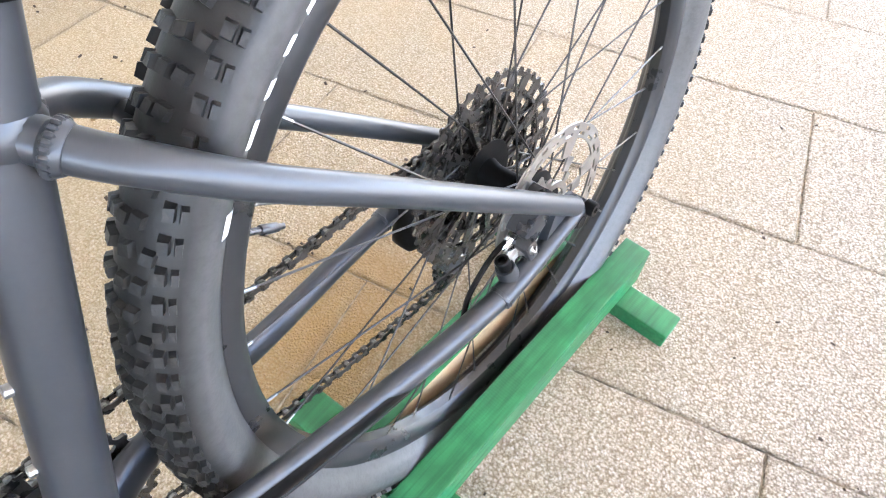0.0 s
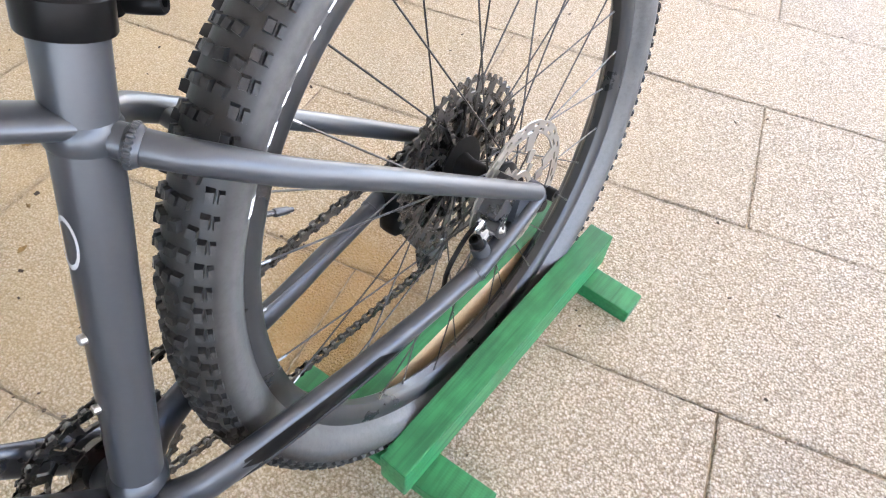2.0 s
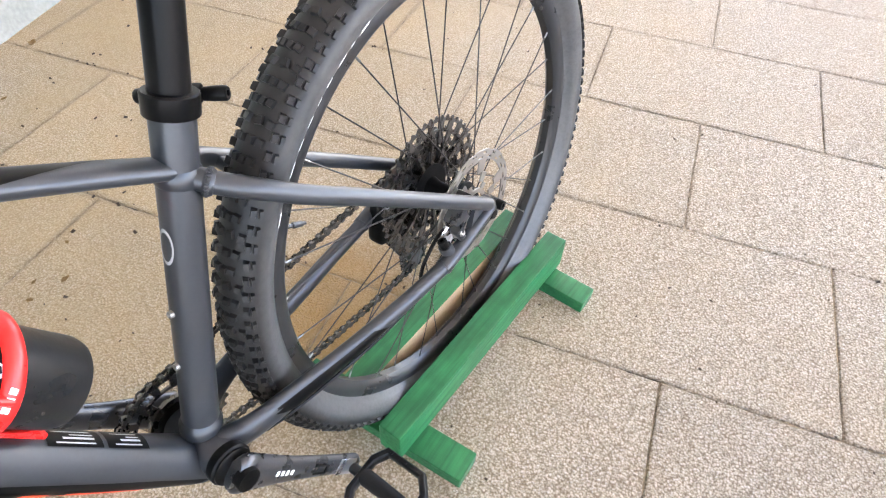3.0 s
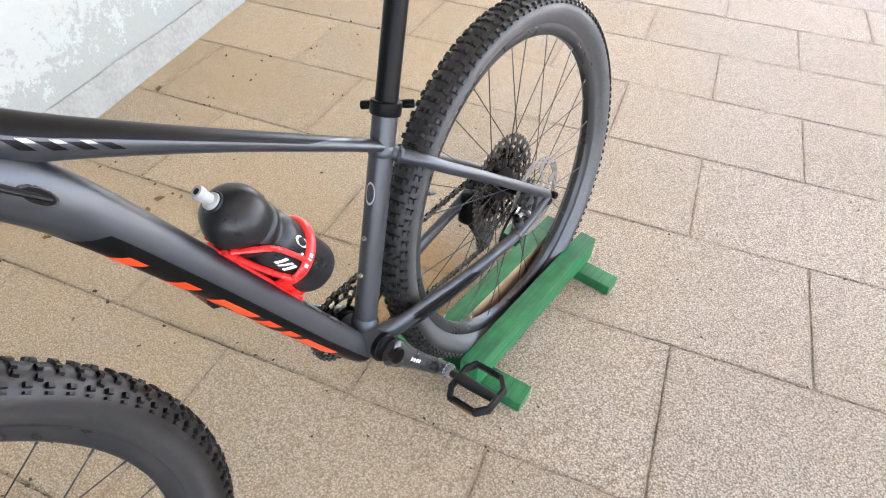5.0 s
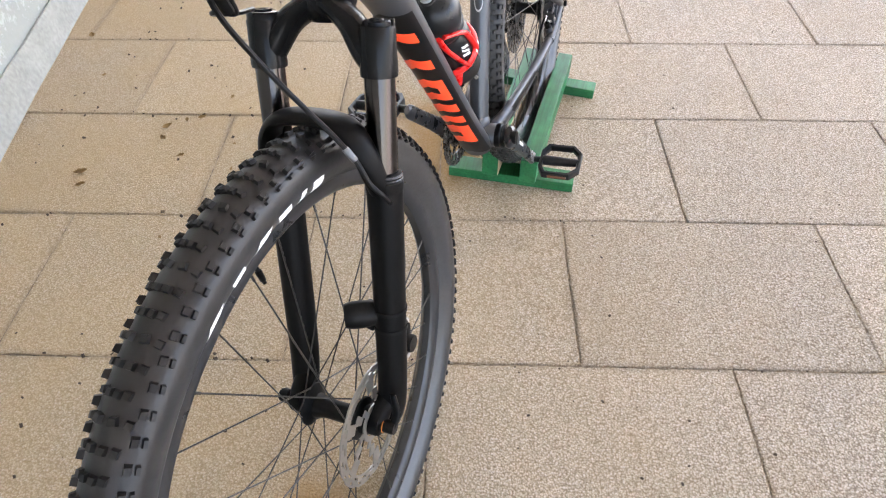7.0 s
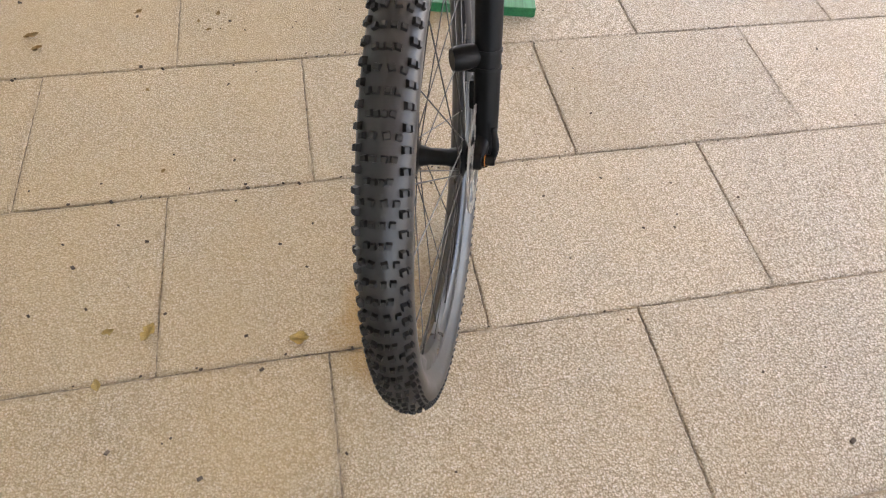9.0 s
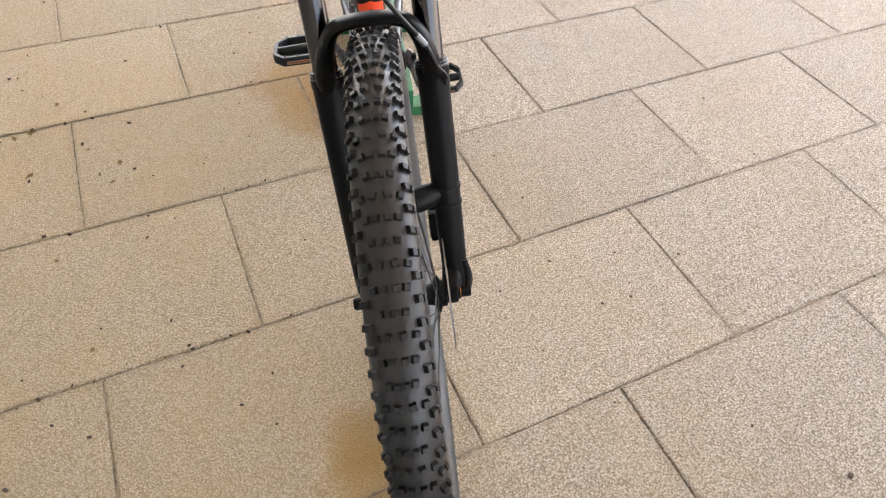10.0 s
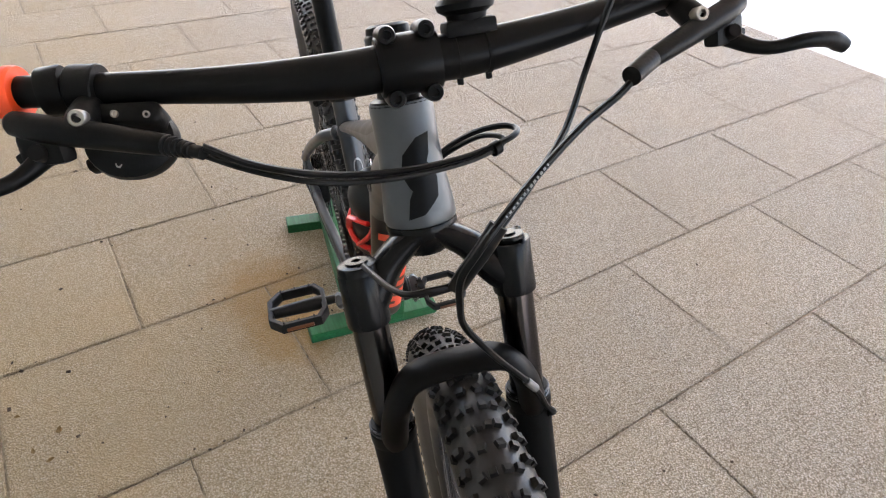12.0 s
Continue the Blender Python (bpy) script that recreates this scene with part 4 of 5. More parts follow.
# front brake caliper behind the left leg
b = bmesh.new()
cal = leg(0.382, 0.052, -0.016)
block(b, (0.046, 0.030, 0.030), aim(cal, cal + AX), 0.006)
block(b, (0.062, 0.014, 0.012), aim(cal + PERP * 0.013 + Vector((0, 0.008, 0)), cal + PERP * 0.013 + Vector((0, 0.008, 0)) + AX), 0.003)
lathe(b, [(0, -0.012), (0.011, -0.012), (0.012, -0.009), (0.012, 0.006)], cal + Vector((0, 0.012, 0)), (0, -1, 0), 18)
caliper = part("brake_caliper", b, M_PLASTIC, fork, "black disc brake caliper with bright bolts")
for s in (-0.027, 0.027):
    b = bmesh.new()
    bolt(b, cal + AX * s - PERP * 0.006 + Vector((0, 0.010, 0)), -PERP, 0.0042, 0.005)
    part("caliper_bolt", b, M_STEEL, caliper)
# quick release at the left axle end
b = bmesh.new()
lathe(b, [(0, 0.018), (0.008, 0.018), (0.0085, 0.014), (0.0085, 0.004), (0.0105, 0.003), (0.0105, 0)], FRONT + Vector((0, 0.0665, 0)), (0, 1, 0), 18)
sweep(b, [tuple(FRONT + Vector((0, 0.080, 0))), tuple(FRONT + Vector((-0.012, 0.084, 0.016))), tuple(FRONT + Vector((-0.022, 0.080, 0.042)))], [(0.005, 0.005), (0.0055, 0.0028), (0.004, 0.0022)], 12)
part("quick_release", b, M_PLASTIC, fork, "dark metal quick release lever")
b = bmesh.new()
lathe(b, [(0.0080, 0.001), (0.0098, 0.001), (0.0098, 0.004), (0.0080, 0.004)], FRONT + Vector((0, 0.0665, 0)), (0, 1, 0), 18, closed=True)
part("axle_washer", b, M_ORANGE, fork, "orange axle end ring")
b = bmesh.new()
lathe(b, [(0, -0.012), (0.008, -0.012), (0.0095, -0.008), (0.0095, 0)], FRONT + Vector((0, -0.0685, 0)), (0, 1, 0), 14)
part("axle_nut", b, M_PLASTIC, fork)

# brand mark on the head tube as plain dark shapes
MARK = [(0.90, 1.0), (0.10, 0.92), (-0.75, 0.55), (-0.95, 0.10), (-0.62, -0.25), (-0.18, -0.48), (-0.02, -0.18), (-0.28, 0.14), (-0.02, 0.46), (0.72, 0.52)]
for flip in (1, -1):
    pts = [(0.02 + 0.56 * x * flip, -0.003 + 0.033 * y * flip) for x, y in MARK]
    b = bmesh.new()
    vs = []
    mid = HT_LOW - AX * 0.056
    for ang, up in pts:
        r = 0.0278 + (0.0302 - 0.0278) * max(min((0.0 - up) / 0.036, 1), 0) - 0.0022 * max(min(up / 0.03, 1), 0)
        vs.append(b.verts.new(mid - AX * up + (PERP * math.cos(ang) + Vector((0, 1, 0)) * math.sin(ang)) * (r + 0.0006)))
    f = b.faces.new(vs)
    bmesh.ops.triangulate(b, faces=[f])
    bmesh.ops.subdivide_edges(b, edges=b.edges, cuts=4, use_grid_fill=True)
    for v in b.verts:
        s = (v.co - HT_LOW).dot(AX)
        axis_p = HT_LOW + AX * s
        out = (v.co - axis_p).normalized()
        r = np.interp(s, [-0.105, -0.076, -0.050, -0.024, -0.012], [0.0256, 0.0252, 0.0270, 0.0298, 0.0306])
        v.co = axis_p + out * (r + 0.0007)
    part("head_mark", b, M_BLACKPAINT, frame_part, "black mark printed on the head tube")

# stem and bar
BAR = Vector((0.5555, 0, 0.946))
b = bmesh.new()
top = HT_TOP + AX * 0.004
lathe(b, [(0.0248, 0), (0.0252, -0.0025), (0.0235, -0.0055), (0.0180, -0.0075), (0.0172, -0.009), (0.0172, -0.0135), (0.0190, -0.0145), (0.0190, -0.052), (0.0175, -0.054), (0, -0.054)], top, AX, 28)
sweep(b, [tuple(top - AX * 0.034), tuple((top - AX * 0.034).lerp(BAR, 0.5)), tuple(BAR - PERP * 0.008)], [(0.0165, 0.017), (0.0145, 0.015), (0.02, 0.019)], 18)
lathe(b, [(0.015, -0.020), (0.0186, -0.020), (0.0196, -0.018), (0.0196, 0.018), (0.0186, 0.020), (0.015, 0.020)], BAR, (0, 1, 0), 26)
stem = part("stem", b, M_BLACKPAINT, bike, "black alloy stem", STEER)
b = bmesh.new()
lathe(b, [(0.0, -0.061), (0.013, -0.061), (0.0165, -0.059), (0.0172, -0.055), (0.0172, -0.0535), (0, -0.0535)], top, AX, 24)
part("top_cap", b, M_PLASTIC, stem)
for y in (-0.0125, 0.0125):
    for s in (-0.0195, 0.0195):
        b = bmesh.new()
        c = BAR - AX * s + Vector((0, y, 0))
        lathe(b, [(0, -0.012), (0.0052, -0.0115), (0.0062, -0.009), (0.0062, 0.012), (0.0052, 0.0155), (0.0030, 0.0155), (0.0028, 0.012), (0, 0.012)], c, PERP, 16)
        part("bolt_lug", b, M_BLACKPAINT, stem, "black bolt lug of the stem clamp")
b = bmesh.new()
half = [(0.5555, 0.946, 0.0), (0.5555, 0.946, 0.045), (0.551, 0.949, 0.10), (0.541, 0.953, 0.16), (0.5195, 0.9565, 0.25), (0.4975, 0.9607, 0.355)]
rads = [0.0150, 0.0148, 0.0124, 0.0104, 0.0101, 0.0101]
sweep(b, [(x, -y, z) for x, z, y in reversed(half[1:])] + [(x, y, z) for x, z, y in half], list(reversed(rads[1:])) + rads, 20, ref=(0, 0, 1), n=6)
bar = part("handlebar", b, M_BLACKPAINT, bike, "black flat handlebar", STEER)


def bar_at(y):
    """The bar's centre at y, and its direction there."""
    ys = [p[2] for p in half]
    x = float(np.interp(abs(y), ys, [p[0] for p in half]))
    z = float(np.interp(abs(y), ys, [p[1] for p in half]))
    return Vector((x, y, z))


for sd in (1, -1):
    b = bmesh.new()
    p0, p1 = bar_at(0.240 * sd), bar_at(0.361 * sd)
    ax = (p1 - p0).normalized()
    n = (p1 - p0).length
    prof = [(0.0113, 0), (0.0158, 0), (0.0166, 0.002), (0.0166, 0.006), (0.0154, 0.009)]
    for k in range(9):
        s = 0.014 + k * 0.0105
        prof += [(0.0150, s), (0.0154, s + 0.002), (0.0154, s + 0.007), (0.0149, s + 0.009)]
    prof += [(0.0156, n - 0.010), (0.0165, n - 0.008), (0.0165, n - 0.0025), (0.0154, n - 0.0005), (0.0130, n), (0.0124, n - 0.0006), (0.0, n - 0.0006)]
    lathe(b, prof, p0, ax, 30)
    grip = part("grip", b, M_GRIP, bar, "orange-red ribbed rubber grip")
    # three flame-shaped openings in the end cap
    e2 = Vector((0, 0, 1))
    e1 = ax.cross(e2).normalized()
    for shape in ([(-0.0055, 0.003), (-0.001, 0.0075), (0.001, 0.0073), (0.0055, 0.0018), (0.0005, 0.0042)], [(-0.0025, 0.0005), (0.001, 0.002), (0.0045, -0.0002), (0.0012, -0.0012)], [(-0.0058, -0.0012), (-0.002, -0.0062), (0.001, -0.0066), (0.0062, -0.0022), (0.0012, -0.0032), (-0.0018, -0.0026)]):
        g = bmesh.new()
        g.faces.new([g.verts.new(p0 + ax * (n + 0.0002) + e1 * (x * -sd) * 0.85 + e2 * z * 0.85) for x, z in shape])
        part("end_opening", g, M_GREYPRINT, grip)

# brake levers: a slim master cylinder that flares ahead, a pivot block and a hooked blade
for sd in (1, -1):
    rise = Vector((0.006, 0.004, 0.006)) if sd < 0 else Vector()
    at = lambda x, y, z: Vector((x, y * sd, z)) + rise
    b = bmesh.new()
    c = bar_at(0.199 * sd)
    ax = (bar_at(0.23 * sd) - bar_at(0.19 * sd)).normalized()
    lathe(b, [(0.0112, -0.009), (0.0150, -0.009), (0.0158, -0.008), (0.0158, 0.008), (0.0150, 0.009), (0.0112, 0.009)], c, ax, 24)
    sweep(b, [tuple(c + Vector((0.008, 0, -0.006))), tuple(at(0.560, 0.203, 0.944)), tuple(at(0.566, 0.205, 0.940))], [0.0085, 0.0095, 0.009], 14)
    cyl = [at(0.548, 0.243, 0.945), at(0.556, 0.228, 0.943), at(0.570, 0.198, 0.940), at(0.584, 0.166, 0.936), at(0.588, 0.156, 0.9345)]
    sweep(b, [tuple(p) for p in cyl], [0.0075, 0.0086, 0.0082, 0.0070, 0.0062], 18, ref=(0, 0, 1))
    lathe(b, [(0, -0.003), (0.0055, -0.003), (0.0072, 0.0), (0.0072, 0.003)], cyl[0], cyl[1] - cyl[0], 16)
    block(b, (0.030, 0.020, 0.013), aim(at(0.558, 0.229, 0.931), at(0.548, 0.255, 0.928), (0.4, 0, -1)), 0.004)
    block(b, (0.018, 0.015, 0.010), aim(at(0.556, 0.238, 0.924), at(0.556, 0.26, 0.916), (0.4, 0, -1)), 0.003)
    part("brake_lever", b, M_PLASTIC, bar, "black hydraulic brake lever")
    b = bmesh.new()
    blade = [at(0.560, 0.232, 0.926), at(0.572, 0.245, 0.922), at(0.580, 0.258, 0.922), at(0.584, 0.278, 0.925), at(0.584, 0.298, 0.9225), at(0.583, 0.308, 0.918), at(0.584, 0.314, 0.9145)]
    sweep(b, [tuple(p) for p in blade], [(0.0065, 0.006), (0.0052, 0.005), (0.0048, 0.0045), (0.0055, 0.0042), (0.006, 0.0042), (0.0062, 0.0045), (0.005, 0.004)], 14, ref=(0, 0, 1))
    part("lever_blade", b, M_PLASTIC, bar)
    b = bmesh.new()
    lathe(b, [(0.0, -0.010), (0.0048, -0.010), (0.0052, -0.007), (0.0052, 0.007), (0.0048, 0.010), (0, 0.010)], at(0.561, 0.231, 0.928), (0.75, 0, 0.65), 12)
    part("lever_pivot", b, M_PLASTIC, bar)
    b = bmesh.new()
    bolt(b, at(0.5665, 0.2005, 0.9495), (0.85, 0, 0.5), 0.0052, 0.005)
    part("clamp_bolt", b, M_STEEL, bar, "bright clamp bolt")
    b = bmesh.new()
    end = at(0.604, 0.134, 0.9335)
    way = (end - cyl[-1])
    prof = [(0.0060, -0.004), (0.0070, 0.0), (0.0066, way.length * 0.97)] if sd > 0 else [(0.0058, 0.0)]
    for k in range(5 if sd < 0 else 0):
        prof += [(0.0063 - 0.0004 * k, 0.001 + 0.004 * k), (0.0063 - 0.0004 * k, 0.0032 + 0.004 * k), (0.0054 - 0.0004 * k, 0.0038 + 0.004 * k)]
    lathe(b, prof + [(0.004, way.length), (0, way.length)], cyl[-1], way, 16)
    part("hose_boot", b, M_PLASTIC, bar, "ribbed rubber hose boot")
# shifter under the right side of the bar
b = bmesh.new()
lathe(b, [(0.0112, -0.007), (0.0148, -0.007), (0.0154, -0.006), (0.0154, 0.006), (0.0148, 0.007), (0.0112, 0.007)], bar_at(-0.219), (0, 1, 0), 22)
c = Vector((0.549, -0.182, 0.923))
face = Vector((0.80, 0, 0.60))
lathe(b, [(0, -0.014), (0.018, -0.013), (0.0235, -0.008), (0.0245, 0.002), (0.0230, 0.008), (0.0170, 0.0125), (0, 0.0145)], c, face, 30)
for v in b.verts:
    if (v.co - c).length < 0.034 and abs(v.co.y - c.y) < 0.03:
        v.co.y = c.y + (v.co.y - c.y) * 1.18
block(b, (0.044, 0.026, 0.016), aim(Vector((0.550, -0.178, 0.938)), Vector((0.556, -0.136, 0.935)), (0.6, 0, 0.8)), 0.006, 3)
block(b, (0.030, 0.012, 0.008), aim(Vector((0.546, -0.200, 0.912)), Vector((0.550, -0.24, 0.906)), (0.6, 0, 0.8)), 0.003)
shifter = part("shifter", b, M_PLASTIC, bar, "black trigger shifter pod")
for p in ((0.5605, -0.164, 0.9450), (0.5585, -0.182, 0.9480), (0.5665, -0.163, 0.922), (0.5655, -0.190, 0.918)):
    g = bmesh.new()
    bolt(g, Vector(p), face, 0.0023, 0.0025)
    part("cover_screw", g, M_STEEL, shifter)
# round mount on the left of the stem
b = bmesh.new()
c = bar_at(0.043)
block(b, (0.022, 0.034, 0.010), pose(c.x - 0.005, c.y, c.z + 0.0155, 0, -20, 0), 0.003)
lathe(b, [(0.009, 0.0), (0.012, 0.004), (0.0135, 0.010), (0.0185, 0.013), (0.0195, 0.017), (0.0175, 0.020), (0, 0.020)], c + Vector((-0.006, 0, 0.013)), (-0.35, 0, 0.94), 26)
mount = part("computer_mount", b, M_PLASTIC, bar, "black round computer mount")
for y in (0.033, 0.053):
    b = bmesh.new()
    p = bar_at(y)
    lathe(b, [(0.0142, -0.0014), (0.0157, -0.0014), (0.0157, 0.0014), (0.0142, 0.0014)], p, (0, 1, 0), 26, closed=True)
    block(b, (0.004, 0.004, 0.005), pose(p.x + 0.006, y, p.z - 0.0155), 0.001)
    part("cable_tie", b, M_PLASTIC, mount)

# hoses and cables
HOSES = [
    ("brake_hose", [(0.606, 0.136, 0.936), (0.613, 0.120, 0.927), (0.624, 0.090, 0.917), (0.648, 0.050, 0.906), (0.674, 0.014, 0.896), (0.680, -0.002, 0.882), (0.678, -0.0106, 0.865), (0.672, -0.0106, 0.839), (0.660, -0.005, 0.803), (0.655, 0.010, 0.770), (0.650, 0.027, 0.738), (0.648, 0.042, 0.714), (0.650, 0.058, 0.690), (0.652, 0.068, 0.664), (0.648, 0.078, 0.645), (0.632, 0.076, 0.615), (0.618, 0.068, 0.570), (0.622, 0.064, 0.510), (0.645, 0.058, 0.460), (0.664, 0.054, 0.428)], 0.0026),
    ("lockout_cable", [(0.560, 0.150, 0.990), (0.568, 0.133, 0.972), (0.582, 0.112, 0.935), (0.615, 0.082, 0.910), (0.652, 0.044, 0.903), (0.672, 0.014, 0.889), (0.668, -0.001, 0.866), (0.656, -0.0094, 0.8396), (0.657, -0.026, 0.8400), (0.650, -0.0393, 0.8346), (0.628, -0.047, 0.8226), (0.600, -0.0525, 0.8096), (0.574, -0.058, 0.800)], 0.0023),
    ("rear_brake_hose", [(0.602, -0.136, 0.940), (0.600, -0.112, 0.921), (0.594, -0.080, 0.903), (0.586, -0.045, 0.889), (0.581, -0.010, 0.882), (0.577, 0.025, 0.880), (0.571, 0.052, 0.881), (0.561, 0.070, 0.880), (0.547, 0.076, 0.877), (0.532, 0.068, 0.872), (0.510, 0.050, 0.856), (0.470, 0.034, 0.817), (0.428, 0.0275, 0.772)], 0.0024),
    ("shift_cable", [(0.560, -0.152, 0.918), (0.588, -0.116, 0.911), (0.597, -0.080, 0.899), (0.590, -0.045, 0.886), (0.585, -0.010, 0.880), (0.580, 0.025, 0.878), (0.572, 0.050, 0.878), (0.560, 0.062, 0.876), (0.548, 0.060, 0.874), (0.526, 0.051, 0.862), (0.478, 0.037, 0.820), (0.425, 0.0280, 0.768)], 0.0021),
]
for name, pts, r in HOSES:
    b = bmesh.new()
    sweep(b, pts, r, 8, ref=(0.3, 0.5, 0.8), n=5)
    part(name, b, M_CABLE, bike, "black rubber-coated hose")
b = bmesh.new()
lathe(b, [(0.0028, -0.003), (0.0052, -0.003), (0.0052, 0.003), (0.0028, 0.003)], (0.5715, 0.051, 0.8785), (-0.4, 0.9, 0.05), 12, closed=True)
part("cable_clip", b, M_PLASTIC, bike)
b = bmesh.new()
sweep(b, [(0.6488, 0.049, 0.7035), (0.650, 0.0575, 0.691)], 0.0036, 10, ref=(1, 0, 0))
part("hose_clip", b, M_CLIP, bike, "grey hose clip on the fork arch")
# printed marks on the front brake hose, and the sleeve that bundles it with the lockout cable
for k in range(13):
    b = bmesh.new()
    p0 = Vector((0.648, 0.050, 0.906)).lerp(Vector((0.674, 0.014, 0.896)), -0.15 + 0.085 * k)
    quick_box(b, aim(p0 + Vector((0.0021, 0.0006, 0.0013)), p0 + Vector((0.028, -0.0355, -0.009))), (0.0020 if k % 3 else 0.0011, 0.0012, 0.0016))
    part("print_mark", b, M_GREYPRINT, bike)
b = bmesh.new()
sweep(b, [(0.672, 0.015, 0.8935), (0.675, 0.004, 0.880), (0.672, -0.006, 0.862), (0.665, -0.0095, 0.846)], [(0.0048, 0.0062)] * 4, 12, ref=(1, 0, 0))
part("cable_sleeve", b, M_CABLE, bike, "black rubber sleeve round hose and cable")
# spoke magnet
b = bmesh.new()
block(b, (0.010, 0.012, 0.014), STEER @ Matrix.Translation(FRONT + Vector((-0.183, 0.012, 0.025))) @ pose(0, 0, 0, 0, 45, 0), 0.003)
part("spoke_magnet", b, M_PLASTIC, bike, "small black magnet on a spoke")

# ---- drivetrain ----
cassette = tagged(new("cassette"), "dark steel sprocket cassette")
cassette.parent = bike
cassette.matrix_basis = Matrix.Translation(REAR)
teeth = [50, 42, 36, 32, 28, 24, 21, 18, 15, 13, 11]
for k, t in enumerate(teeth):
    b = bmesh.new()
    gear(b, t, 0.0127 * t / (2 * math.pi), 0.0019, -0.0235 - 0.0036 * k, 0.030 if t > 20 else 0.016, 13 if t > 30 else 9)
    part("sprocket", b, M_DARKSTEEL, cassette)
b = bmesh.new()
lathe(b, [(0.0, -0.066), (0.012, -0.066), (0.015, -0.062), (0.0175, -0.060), (0.0175, -0.026), (0.034, -0.025), (0.034, -0.0225), (0.016, -0.0225)], seg=28)
part("carrier", b, M_PLASTIC, cassette)

# rear derailleur hanging ahead of and below the axle, on the right
der = tagged(new("rear_derailleur"), "black rear derailleur with a long cage")
der.parent = bike
b = bmesh.new()
block(b, (0.034, 0.020, 0.030), pose(-0.318, -0.072, 0.332, 0, 20, 0), 0.008, 3)
block(b, (0.060, 0.024, 0.034), aim((-0.286, -0.075, 0.318), (-0.240, -0.070, 0.328)), 0.010, 3)
block(b, (0.042, 0.032, 0.066), pose(-0.240, -0.058, 0.333, 0, -14, 0), 0.013, 3)
part("knuckle", b, M_PLASTIC, der)
for y in (-0.046, -0.062):
    b = bmesh.new()
    plate(b, [(-0.252, 0.352), (-0.226, 0.340), (-0.232, 0.300), (-0.262, 0.240), (-0.285, 0.214), (-0.300, 0.222), (-0.290, 0.255), (-0.262, 0.310)], 0.002, Matrix.Translation((0, y, 0)))
    part("cage_plate", b, M_GUNMETAL, der)
for c, t in (((-0.250, 0.322), 12), ((-0.284, 0.232), 14)):
    b = bmesh.new()
    gear(b, t, 0.0127 * t / 6.2832, 0.003, 0, 0.006, 5)
    part("jockey_wheel", b, M_PLASTIC, der, m=Matrix.Translation((c[0], -0.054, c[1])))
# derailleur cable run along the right chain stay
b = bmesh.new()
sweep(b, [(0.05, -0.052, 0.318), (-0.05, -0.063, 0.312), (-0.16, -0.074, 0.318), (-0.23, -0.082, 0.330), (-0.30, -0.088, 0.335), (-0.352, -0.080, 0.350), (-0.345, -0.078, 0.372), (-0.318, -0.076, 0.362)], 0.0024, 8)
part("shift_cable", b, M_CABLE, bike)

